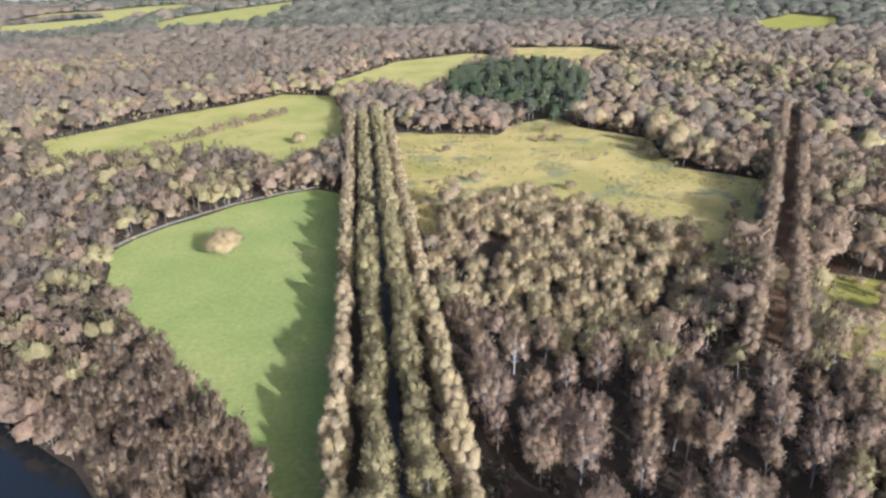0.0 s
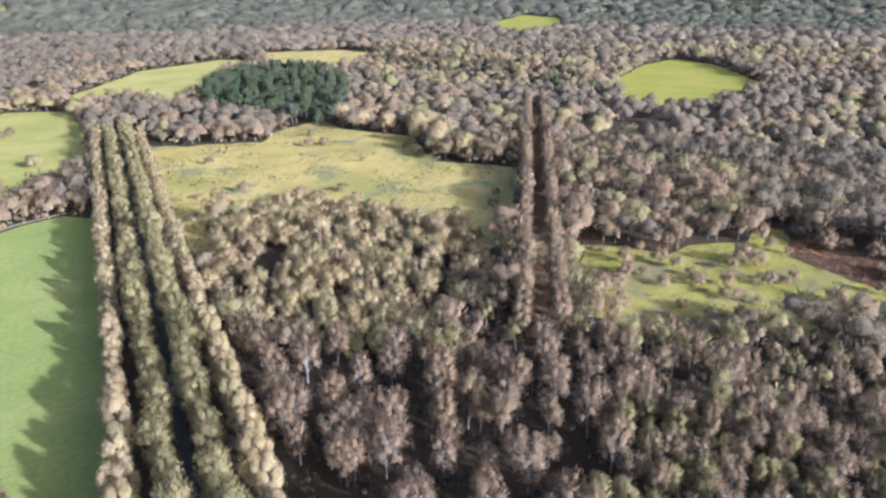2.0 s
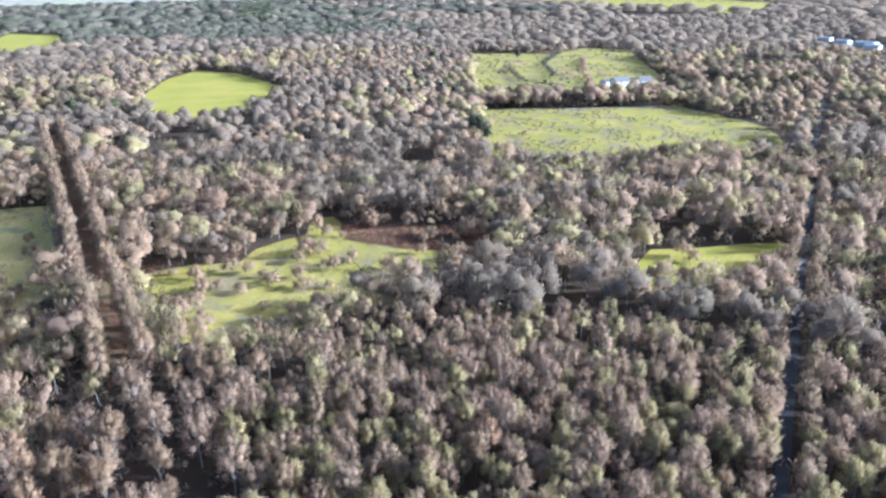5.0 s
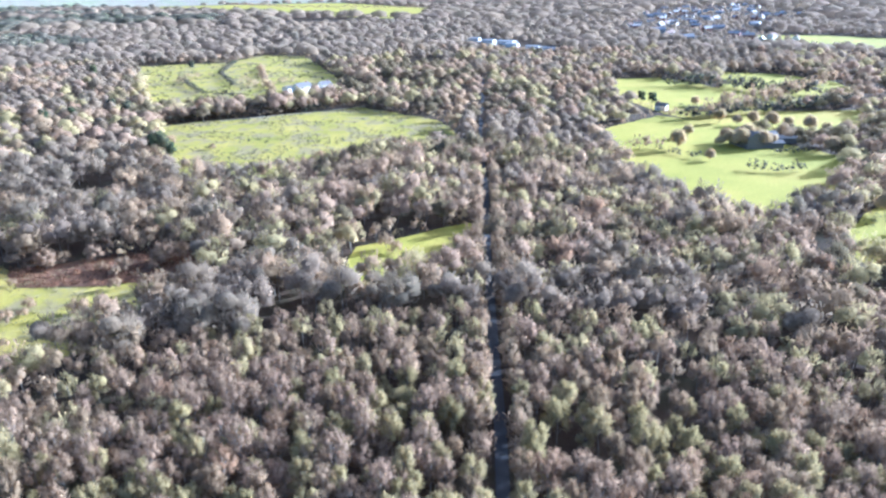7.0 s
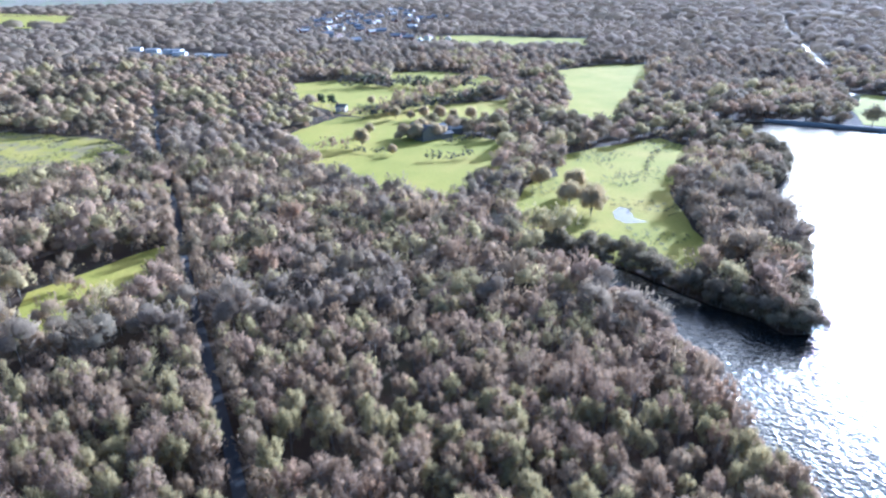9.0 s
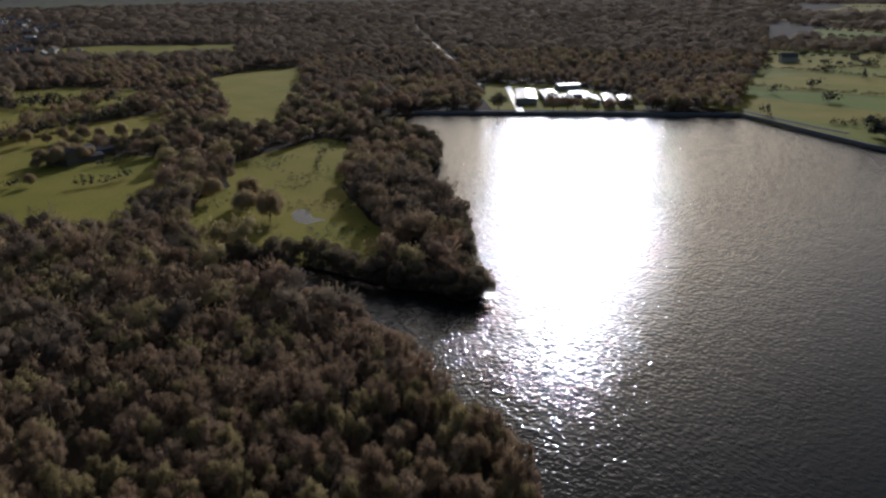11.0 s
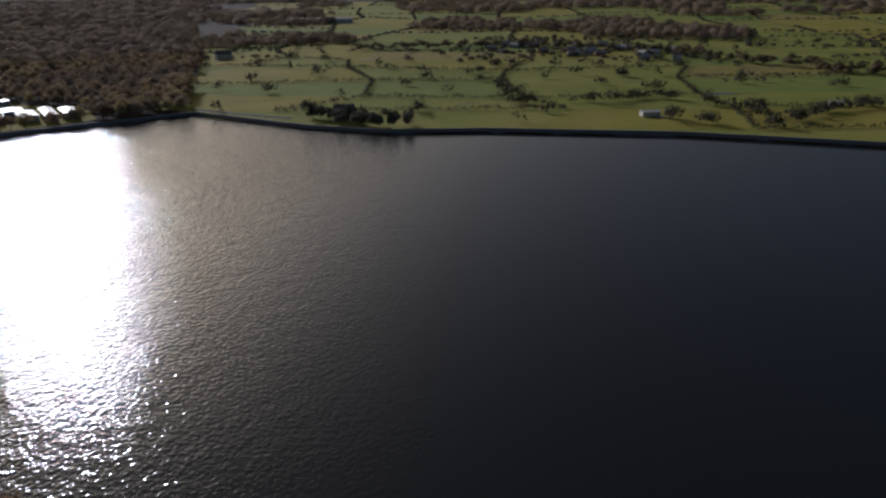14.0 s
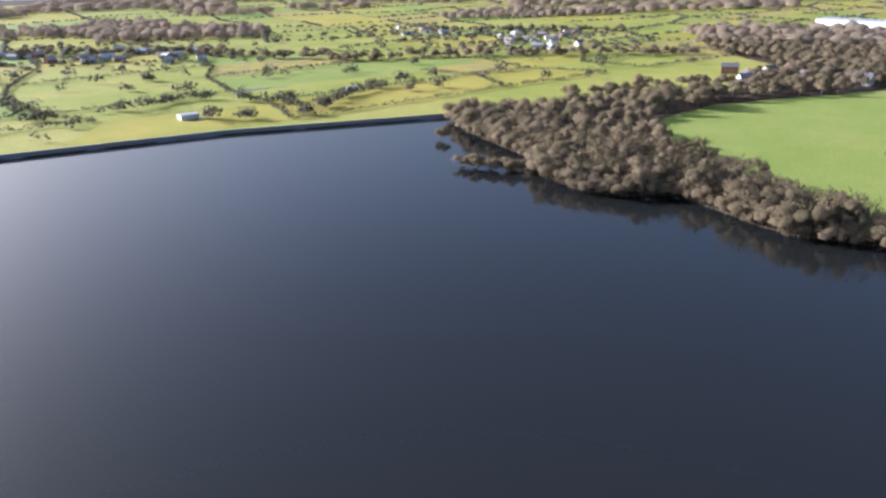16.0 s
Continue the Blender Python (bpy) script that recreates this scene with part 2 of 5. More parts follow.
ROUND_FIELD = [(307, 479), (396, 564), (451, 591), (456, 543), (427, 470), (399, 406), (304, 368), (257, 385)]
SLIVER_FIELD = [(174, 58), (205, 60), (216, 46), (233, 26), (222, 22), (189, 27), (181, 39), (174, 50)]
LONG_FIELD = [(397, 237), (418, 203), (446, 164), (470, 128), (450, 99), (422, 65), (355, 40), (318, 88), (292, 110), (276, 133), (268, 156), (318, 191)]
KNOLL_FIELD = [(709, 438), (743, 352), (829, 341), (816, 287), (616, 187), (533, 162), (478, 188), (453, 219), (450, 271)]
FARM_FIELD = [(400, -27), (451, -67), (428, -99), (379, -117), (343, -139), (285, -113), (265, -93), (243, -78), (251, -66), (273, -48), (300, -38), (335, -30)]
HEAD_FIELD = [(238, -100), (266, -121), (270, -135), (305, -151), (315, -178), (324, -221), (290, -224), (263, -192), (233, -166), (203, -153), (179, -144), (152, -122), (163, -113), (177, -102), (199, -98), (215, -92)]
FAR_FIELD = [(617, -292), (654, -366), (640, -413), (472, -307), (414, -246), (424, -222), (495, -249)]
SHORE_FIELD = [(-300, -263), (-387, -275), (-522, -240), (-500, -100), (-236, -80), (-237, -127), (-247, -157), (-271, -199), (-272, -219)]
RIDGE_FIELD = [(2560, 1860), (2197, 1115), (1664, 306), (2337, 374), (3080, 910), (2850, 1570)]
LAKE = [(218, -80), (191, -91), (168, -108), (139, -116), (128, -122), (120, -122), (118, -128), (138, -141), (165, -167), (186, -176), (216, -193), (242, -230), (273, -255), (294, -258), (330, -262), (362, -279),
        (343, -305), (271, -367), (185, -437), (140, -413), (102, -394), (56, -381), (0, -386), (-106, -377), (-231, -343), (-215, -302), (-209, -262), (-204, -228), (-192, -220), (-188, -194), (-196, -176), (-213, -164),
        (-210, -136), (-209, -114), (-222, -91), (-240, -30), (-190, 60), (-130, 116), (-88, 118), (-76, 108), (-66, 101), (-56, 90), (-46, 74), (-36, 56), (6, -8), (52, -72), (66, -82), (84, -84), (106, -89), (130, -93), (140, -92), (182, -83), (214, -77)]
FARMLAND = [(193, -445), (150, -418), (102, -400), (56, -386), (0, -391), (-106, -382), (-235, -349), (-300, -330), (-420, -300), (-560, -320), (-700, -560), (-560, -860), (-200, -1010), (150, -980), (330, -860), (250, -600)]
AVENUE = [((-17, 84), (-51, 397)), ((-10.5, 84), (-44.5, 397)), ((-3, 84), (-36.5, 397)), ((3.5, 84), (-29, 380))]
POPLARS = [((66, 132), (200, 406)), ((73, 127), (209, 403))]
TRACK = [(40, 1.5), (94, 5), (114, 7), (148, 11), (190, 16), (230, 20), (281, 25), (368, 36), (500, 47), (621, 58)]


LOW_FIELD = [(623, -46), (634, -96), (572, -128), (517, -158), (434, -129), (424, -95), (456, -72), (526, -47)]
PADDOCK = [(461, -107), (471, -146), (478, -197), (408, -168), (389, -152), (398, -123), (412, -97)]
CROFT = [(459, -232), (453, -278), (359, -218), (365, -185)]
TOWN_FIELD = [(1115, -295), (1113, -384), (968, -520), (806, -433), (884, -305), (939, -252)]
PINE_WOOD = [(5, 535), (35, 616), (82, 650), (108, 592), (109, 530), (85, 406), (61, 381), (40, 421), (21, 445), (4, 471)]
SCRUB = [(2, 239), (29, 261), (51, 239), (82, 205), (70, 178), (82, 160), (48, 138), (27, 130), (6, 146), (-3, 181)]
WORKS_YARD = [(316, -352), (420, -435), (350, -485), (262, -452), (240, -420), (275, -385)]
ESTATE = [(1060, 120), (980, 130), (840, 60), (800, 10), (880, -25), (1000, 30)]
HOUSE_PLOT = [(520, 205), (560, 190), (545, 165), (510, 175)]
SMALL_FIELD = [(675, -152), (662, -194), (611, -227), (560, -223), (486, -163), (515, -138), (555, -125)]
TOP_FIELD = [(522, 1201), (663, 1383), (677, 1249), (536, 965), (468, 940), (431, 982)]
BACK_FIELD = [(72, 830), (118, 834), (169, 825), (200, 769), (140, 632), (100, 634), (72, 675)]
WEST_FIELD = [(-564, 1443), (-588, 1711), (-568, 2078), (-515, 2629), (-401, 2083), (-364, 1323), (-463, 1204)]
PALE_FIELD = [(-948, 1586), (-1034, 1965), (-955, 2091), (-942, 2386), (-777, 2703), (-620, 1395), (-607, 1214), (-683, 1137)]
HAMLETS = [[(3, -831), (-11, -997), (-219, -840), (-193, -720)], [(-478, -845), (-549, -964), (-609, -925), (-537, -808)], [(-470, -609), (-620, -798), (-695, -730), (-563, -581)]]
TOWN = [(940, -180), (1250, -100), (2000, -250), (2300, -560), (1600, -560), (1250, -330), (940, -310)]


def inside(xy, poly):
    """Which of the points lie in the polygon."""
    x, y = xy[:, 0], xy[:, 1]
    hit = np.zeros(len(xy), bool)
    for (x0, y0), (x1, y1) in zip(poly, poly[1:] + poly[:1]):
        if y0 != y1:
            hit ^= ((y0 > y) != (y1 > y)) & (x < (x1 - x0) * (y - y0) / (y1 - y0) + x0)
    return hit


def off_line(xy, line):
    """Distance of the points from a line of corners."""
    best = np.full(len(xy), 1e9)
    for a, b in zip(line, line[1:]):
        a, b = np.array(a, float), np.array(b, float)
        d = b - a
        k = np.clip(((xy - a) @ d) / (d @ d), 0, 1)
        best = np.minimum(best, np.linalg.norm(xy - a - k[:, None] * d, axis=1))
    return best


def ragged(poly, step, amount, seed):
    """The polygon with its sides cut into steps and pushed in and out a little."""
    rng = np.random.default_rng(seed)
    out = []
    for a, b in zip(poly, poly[1:] + poly[:1]):
        a, b = np.array(a, float), np.array(b, float)
        n = max(1, int(np.linalg.norm(b - a) / step))
        side = np.array([-(b - a)[1], (b - a)[0]]) / max(1e-6, np.linalg.norm(b - a))
        for i in range(n):
            p = a + (b - a) * i / n
            if i:
                p = p + side * rng.normal(0, amount)
            out.append((p[0], p[1]))
    return out


def sheet(name, poly, z, mat, label, category="field", step=9, amount=0.9, seed=1):
    bm = bmesh.new()
    vs = [bm.verts.new((x, y, z)) for x, y in ragged(poly, step, amount, seed)]
    es = [bm.edges.new((a, b)) for a, b in zip(vs, vs[1:] + vs[:1])]
    bmesh.ops.triangle_fill(bm, use_beauty=True, edges=es)
    for f in bm.faces:
        if f.normal.z < 0:
            f.normal_flip()
    me = bpy.data.meshes.new(name)
    bm.to_mesh(me)
    bm.free()
    me.materials.append(mat)
    return tagged(new(name, me), label, category, kind="structure")


def ribbon(name, line, width, z, mat, label, category="road"):
    v, f = [], []
    for i, p in enumerate(line):
        a, b = Vector(line[max(0, i - 1)]), Vector(line[min(len(line) - 1, i + 1)])
        d = (b - a).normalized()
        n = Vector((-d.y, d.x)) * width / 2
        v += [(p[0] + n.x, p[1] + n.y, z), (p[0] - n.x, p[1] - n.y, z)]
        if i:
            k = 2 * i
            f.append((k - 2, k - 1, k + 1, k))
    return tagged(new(name, mesh_from(name, v, f, [mat])), label, category, kind="structure")


# ---- ground and water ----
shore = ragged(LAKE, 8, 0.7, 3)
bm = bmesh.new()
STEPS = np.linspace(0, 2 * math.pi, 96, endpoint=False)
rim = [bm.verts.new((3300 * math.sin(a), 3300 * math.cos(a), 0)) for a in STEPS]
bank = [bm.verts.new((x, y, 0)) for x, y in shore]
es = [bm.edges.new((a, b)) for loop in (rim, bank) for a, b in zip(loop, loop[1:] + loop[:1])]
bmesh.ops.triangle_fill(bm, use_beauty=True, edges=es)
inner = rim
for r, h in ((3360, 9), (3430, 24), (3540, 55)):
    outer = [bm.verts.new((r * math.sin(a), r * math.cos(a), h * (0.85 + 0.5 * noise.noise(Vector((math.sin(a) * 4, math.cos(a) * 4, r * 0.002)))))) for a in STEPS]
    for i in range(96):
        bm.faces.new((inner[i], inner[(i + 1) % 96], outer[(i + 1) % 96], outer[i]))
    inner = outer
low = [bm.verts.new((x, y, -2.5)) for x, y in shore]
for i in range(len(bank)):
    j = (i + 1) % len(bank)
    bm.faces.new((bank[i], bank[j], low[j], low[i]))
bmesh.ops.recalc_face_normals(bm, faces=bm.faces)
me = bpy.data.meshes.new("ground")
bm.to_mesh(me)
bm.free()
me.materials.append(LITTER)
me.materials.append(HILLS)
for f in me.polygons:
    f.material_index = int(f.center.xy.length > 3310)
tagged(new("ground", me), "brown woodland floor covered in leaf litter", "ground", kind="structure")
sheet("water", LAKE, -0.5, WATER, "dark rippled water of a reservoir", "water", 8, 0.0)

for i, (poly, mat, label) in enumerate([
        (GREEN_FIELD, LUSH, "smooth green pasture beside the tree avenue"),
        (STRIP_FIELD, DRY, "long pale green pasture between woods"),
        (HILL_FIELD, DRY, "light green pasture behind the avenue"),
        (GOLD_FIELD, ROUGH, "rough golden meadow with tussocks"),
        (HEATH_FIELD, RUSHY, "rough green clearing with rushes and bracken"),
        (ROUND_FIELD, GRASS, "bright green pasture ringed by woods"),
        (SLIVER_FIELD, GRASS, "narrow green clearing beside the track"),
        (LONG_FIELD, RUSHY, "rushy green pasture below a white house"),
        (KNOLL_FIELD, RUSHY, "uneven green pasture round a white house"),
        (FARM_FIELD, GRASS, "bright green pasture round a farm"),
        (HEAD_FIELD, GRASS, "green pasture on the headland with a pond"),
        (FAR_FIELD, GRASS, "bright green field beyond the headland"),
        (SHORE_FIELD, VIVID, "smooth green field above the lake shore"),
        (RIDGE_FIELD, GRASS, "distant pale green fields on the ridge"),
        (SMALL_FIELD, GRASS, "small green field beyond the wood"),
        (TOP_FIELD, GRASS, "far green field on the wooded rise"),
        (BACK_FIELD, ROUGH, "pale field behind the conifers"),
        (WEST_FIELD, DRY, "far green field between woods"),
        (PALE_FIELD, DRY, "far pale fields beside a distant pool"),
        (WORKS_YARD, GRASS, "mown grass round the waterworks"),
        (LOW_FIELD, GRASS, "long green pasture behind the farm"),
        (PADDOCK, GRASS, "green paddock beside the farm"),
        (CROFT, GRASS, "small green croft beyond the headland"),
        (TOWN_FIELD, GRASS, "pale green playing field at the town's edge")]):
    sheet("field_%d" % (i + 1), poly, 0.05 + 0.006 * i, mat, label, seed=10 + i, amount=0.9 if i < 13 else 2, step=9 if i < 13 else 30)
sheet("field_25", BRACKEN_BED, 0.2, HEATH, "red-brown bracken bed at the clearing's edge", seed=40, step=5)
sheet("field_26", FARMLAND, 0.03, PASTURE, "wide green farmland below the dam", seed=41, step=25, amount=2)
ribbon("track", TRACK, 2.4, 0.2, GRAVEL, "grey woodland track between the trees", "track")
ribbon("avenue_road", [(-6.8, 84), (-40.5, 397)], 2.2, 0.1, GRAVEL, "grey lane between the avenue's trees", "road")

# ---- trees ----
UP = np.array([0.0, 0.0, 1.0])


def unit(v):
    return v / np.maximum(1e-9, np.linalg.norm(v, axis=-1, keepdims=True))


def tube(p0, p1, r0, r1, sides):
    """A tapered limb as triangles."""
    d = unit(p1 - p0)
    a = unit(np.cross(d, [0.31, 0.87, 0.2]))
    b = np.cross(d, a)
    ang = np.arange(sides) * 2 * math.pi / sides
    ring_pts = np.cos(ang)[:, None] * a + np.sin(ang)[:, None] * b
    v = np.vstack([p0 + ring_pts * r0, p1 + ring_pts * r1])
    i = np.arange(sides)
    j = (i + 1) % sides
    return v, np.vstack([np.c_[i, j, j + sides], np.c_[i, j + sides, i + sides]]), np.vstack([ring_pts, ring_pts])


def stack(pieces):
    """Joins (places, faces, normals) of several pieces."""
    v, f, m, k = [], [], [], 0
    for a, b, c in pieces:
        v.append(a)
        f.append(b + k)
        m.append(c)
        k += len(a)
    return np.vstack(v), np.vstack(f), np.vstack(m)


def slivers(start, way, side, length, width, out):
    """Fans of twigs that open outwards, a triangle each, facing away from their clump."""
    n = len(start)
    side = side * np.where(np.sum(np.cross(way, side) * out, axis=1) < 0, -1.0, 1.0)[:, None]
    face = unit(np.cross(way, side))
    length, width = np.asarray(length).reshape(-1, 1), np.asarray(width).reshape(-1, 1)
    tip = start + way * length
    v = np.stack([start, tip - side * width / 2, tip + side * width / 2], 1).reshape(-1, 3)
    return v, np.arange(3 * n).reshape(n, 3), np.repeat(unit(out + 0.12 * face), 3, axis=0)


def bare_tree(seed, height, spread, base, limbs, sprays, length, width, sides=5, rise=0.5, low=-0.45, body=0.35, close=0.62):
    """A leafless tree: trunk with limbs, and a crown of rounded twig clumps at the limbs' ends."""
    rng = np.random.default_rng(seed)
    top = height * 0.7
    lean = rng.normal(0, 0.3, 2)
    tip = np.array([lean[0], lean[1], top])
    mid, half = (base + height) / 2, (height - base) / 2
    if sides > 3:
        wood = [tube(np.array([0, 0, -0.3]), tip * 0.5, height * 0.017, height * 0.012, sides), tube(tip * 0.5, tip, height * 0.012, height * 0.004, sides)]
    else:
        wood = [tube(np.array([0, 0, -0.3]), tip, height * 0.018, height * 0.006, 3)]
    ends = []
    turn = rng.uniform(0, 6.28)
    for i in range(limbs):
        h = low + (0.9 - low) * (i + 0.5) / limbs + rng.normal(0, 0.06)
        a = turn + 2.4 * i + rng.normal(0, 0.25)
        r = spread * math.sqrt(max(0.04, 1 - min(1, h * h))) * rng.uniform(0.55, 0.78)
        end = np.array([r * math.cos(a) + lean[0] * 0.5, r * math.sin(a) + lean[1] * 0.5, mid + half * h * 0.72])
        root = tip * min(0.95, max(0.3, (end[2] - 0.22 * height - r * 0.4) / top))
        bend = root * 0.45 + end * 0.55 + np.array([0, 0, -0.03 * height]) + rng.normal(0, 0.2, 3)
        if sides > 3:
            wood.append(tube(root, end + (end - bend) * 0.35, height * 0.007, height * 0.001, 3))
        ends.append(end)
    ends = np.array(ends)
    centre = np.array([lean[0] * 0.4, lean[1] * 0.4, mid - half * 0.3])
    stretch = np.array([1, 1, min(1.3, half / spread)])
    radii = spread * rng.uniform(0.42, 0.6, limbs)
    crown = shell(rng, ends, radii, centre, sprays, length, width, stretch, rise, body, 2.2 if sides == 3 else 1.6)
    if close:
        some = np.arange(limbs) % (1 if sides > 3 else 3) == 0
        crown = stack([lobes(rng, ends[some], radii[some] * close, centre, stretch, 6, up=0.8 if sides == 3 else 0.6), crown])
    return stack(wood), crown


def lobes(rng, ends, radii, centre, stretch, n, rings=(-0.55, 0.1, 0.75), up=0.6):
    """Close-grown rounded masses of twigs round the limbs' ends, lit as one crown."""
    pieces = []
    for end, r in zip(ends, radii):
        v, m = [], []
        for e in rings:
            a = np.arange(n) * 2 * math.pi / n + rng.uniform(0, 1)
            d = np.c_[np.cos(a) * math.cos(e), np.sin(a) * math.cos(e), np.full(n, math.sin(e))]
            q = end + d * stretch * r * rng.uniform(0.78, 1.14, (n, 1))
            v.append(q)
            m.append(unit(0.4 * d + 0.4 * unit((q - centre) / stretch) + up * UP + rng.normal(0, 0.14, (n, 3))))
        v.append(end[None] + UP * r * stretch[2] * rng.uniform(0.9, 1.1))
        m.append(unit(UP[None] + 0.4 * unit(end - centre)[None]))
        i = np.arange(n)
        j = (i + 1) % n
        k = len(rings) - 1
        f = [np.vstack([np.c_[i, j, j + n], np.c_[i, j + n, i + n]]) + q * n for q in range(k)] + [np.c_[i + k * n, j + k * n, np.full(n, (k + 1) * n)]]
        pieces.append((np.vstack(v), np.vstack(f), np.vstack(m)))
    return stack(pieces)


def shell(rng, ends, radii, centre, sprays, length, width, stretch, rise=0.5, body=0.5, fat=2.2):
    """Twigs round the limbs' ends: a close inner layer that lies along the clump, and a fringe that sticks out."""
    pick = rng.integers(0, len(ends), sprays)
    out = unit(ends - centre)[pick]
    d = unit(rng.normal(size=(sprays, 3)) + 0.9 * out + 0.35 * rise * UP)
    lying = rng.uniform(0, 1, sprays) < body
    tips = ends[pick] + d * (radii[pick] * np.where(lying, rng.uniform(0.72, 0.92, sprays), rng.uniform(0.8, 1.12, sprays)))[:, None] * stretch
    round_out = unit((tips - centre) / stretch)
    tangent = unit(np.cross(d, rng.normal(size=(sprays, 3))))
    flat = unit(0.65 * tangent + 0.35 * d + 0.75 * UP)
    stick = unit(0.8 * d + 0.5 * round_out + UP * 0.3 * rise + rng.normal(0, 0.22, (sprays, 3)))
    way = np.where(lying[:, None], flat, stick)
    side = np.where(lying[:, None], unit(np.cross(d, flat)), unit(np.cross(way, rng.normal(size=(sprays, 3)))))
    long = length * rng.uniform(0.6, 1.2, sprays)
    wide = width * rng.uniform(0.6, 1.4, sprays) * np.where(lying, fat, 1.0)
    start = tips - way * (long * np.where(lying, 0.5, 1.0))[:, None]
    return slivers(start, way, side, long, wide, unit(0.3 * d + 0.7 * round_out + 0.6 * UP))


def round_tree(seed, height, spread, sprays):
    """A tree far off: trunk and a broad rounded crown in a few masses, with a fringe of twigs."""
    rng = np.random.default_rng(seed)
    wood = tube(np.array([0, 0, -0.3]), np.array([0, 0, height * 0.5]), 0.28, 0.16, 3)
    centre = np.array([0, 0, height * 0.48])
    stretch = np.array([1, 1, height * 0.42 / spread])
    a = rng.uniform(0, 6.28) + np.arange(3) * 2.1 + rng.normal(0, 0.2, 3)
    ends = centre + np.c_[np.cos(a), np.sin(a), rng.uniform(-0.4, 0.25, 3)] * stretch * spread * 0.45
    ends = np.vstack([ends, centre + np.array([rng.normal(0, 0.3), rng.normal(0, 0.3), height * 0.17])])
    radii = spread * rng.uniform(0.52, 0.68, 4)
    return wood, stack([lobes(rng, ends, radii * 0.78, centre, stretch, 5, up=0.85), shell(rng, ends, radii, centre, sprays, 2.4, 0.36, stretch, 1.0, 0.25)])


def pine(seed, height, spread, sprays, length, width, low=0.25):
    rng = np.random.default_rng(seed)
    wood = [tube(np.array([0, 0, -0.3]), np.array([0, 0, height]), height * 0.018, 0.03, 4)]
    h = low + (1 - low) * rng.uniform(0, 1, sprays) ** 0.8
    a = rng.uniform(0, 2 * math.pi, sprays)
    r = spread * np.clip(1.08 - h, 0, 1) ** 0.6 * rng.uniform(0.5, 1.0, sprays)
    start = np.c_[r * np.cos(a), r * np.sin(a), height * h]
    d = unit(np.c_[np.cos(a), np.sin(a), np.full(sprays, 0.5)])
    way = unit(np.c_[np.cos(a), np.sin(a), rng.uniform(-0.6, 0.3, sprays)] + rng.normal(0, 0.4, (sprays, 3)))
    side = unit(np.cross(way, d) + 0.3 * rng.normal(size=(sprays, 3)))
    a = np.arange(5) * 2.4
    ends = np.c_[np.cos(a) * spread * 0.45, np.sin(a) * spread * 0.45, height * np.linspace(0.55, 0.86, 5)]
    core = lobes(rng, ends, spread * rng.uniform(0.4, 0.6, 5), np.array([0, 0, height * 0.6]), np.array([1, 1, 0.9]), 6)
    fringe = slivers(start, way, side, length * rng.uniform(0.6, 1.3, sprays), width * rng.uniform(0.7, 1.3, sprays), d)
    return stack(wood), stack([core, fringe])


def tree_kind(name, label, category, group, arrays, bark, twig):
    """The first of its kind, at the origin: trunk and crown."""
    root = thing(name, label, category, group)
    (wv, wf, wn), (cv, cf, cn) = arrays
    part("trunk", mesh_from("trunk", wv, wf, [bark]), root)
    part("crown", mesh_from("crown", cv, cf, [twig], normals=cn), root)
    return root


first_places = []


class Kind:
    """Places a tree kind: the first thing moves to the first place, the rest are copies."""

    def __init__(self, *roots):
        self.roots, self.used = list(roots), [False] * len(roots)

    def put(self, i, x, y, scale, turn, tall=1.0, z=0.0):
        i %= len(self.roots)
        m = Matrix.LocRotScale((x, y, z), Euler((0, 0, turn)), (scale, scale, scale * tall))
        if self.used[i]:
            return copy_thing(self.roots[i], m)
        first_places.append((self.roots[i], m))
        self.used[i] = True
        return self.roots[i]


def joined(name, label, category, templates, spots, mats, seed):
    """Many trees in one mesh: spots are rows of x, y, scale, tall; templates are (wood, crown) arrays."""
    rng = np.random.default_rng(seed)
    V, F, M, T, N, k = [], [], [], [], [], 0
    which = rng.integers(0, len(templates), len(spots))
    for w, (wood, crown) in enumerate(templates):
        rows = spots[which == w]
        if not len(rows):
            continue
        tv, tf, tn = stack([wood, crown]) if wood is not None else crown
        mi = np.r_[np.ones(len(wood[1])), np.zeros(len(crown[1]))] if wood is not None else np.zeros(len(tf))
        a = rng.uniform(0, 2 * math.pi, len(rows))
        c, s = np.cos(a)[:, None], np.sin(a)[:, None]
        sc = rows[:, 2:3]
        v = np.stack([(tv[:, 0] * c - tv[:, 1] * s) * sc + rows[:, 0:1], (tv[:, 0] * s + tv[:, 1] * c) * sc + rows[:, 1:2], tv[:, 2] * sc * rows[:, 3:4]], 2)
        n, nv = len(rows), len(tv)
        V.append(v.reshape(-1, 3))
        N.append(np.stack([tn[:, 0] * c - tn[:, 1] * s, tn[:, 0] * s + tn[:, 1] * c, np.broadcast_to(tn[:, 2], (n, nv))], 2).reshape(-1, 3))
        F.append((tf[None] + (np.arange(n) * nv)[:, None, None]).reshape(-1, 3) + k)
        M.append(np.tile(mi, n))
        T.append(np.repeat(rng.uniform(0, 1, n), nv))
        k += n * nv
    ob = new(name, mesh_from(name, np.vstack(V), np.vstack(F), mats, np.concatenate(M), np.concatenate(T), np.vstack(N)))
    return tagged(ob, label, category, kind="stuff")


def scatter(rng, x0, x1, y0, y1, step, jitter=0.42):
    gx, gy = np.meshgrid(np.arange(x0, x1, step), np.arange(y0, y1, step))
    gx = gx + (np.arange(gx.shape[0])[:, None] % 2) * step / 2
    p = np.c_[gx.ravel(), gy.ravel()]
    return p + rng.uniform(-jitter, jitter, p.shape) * step


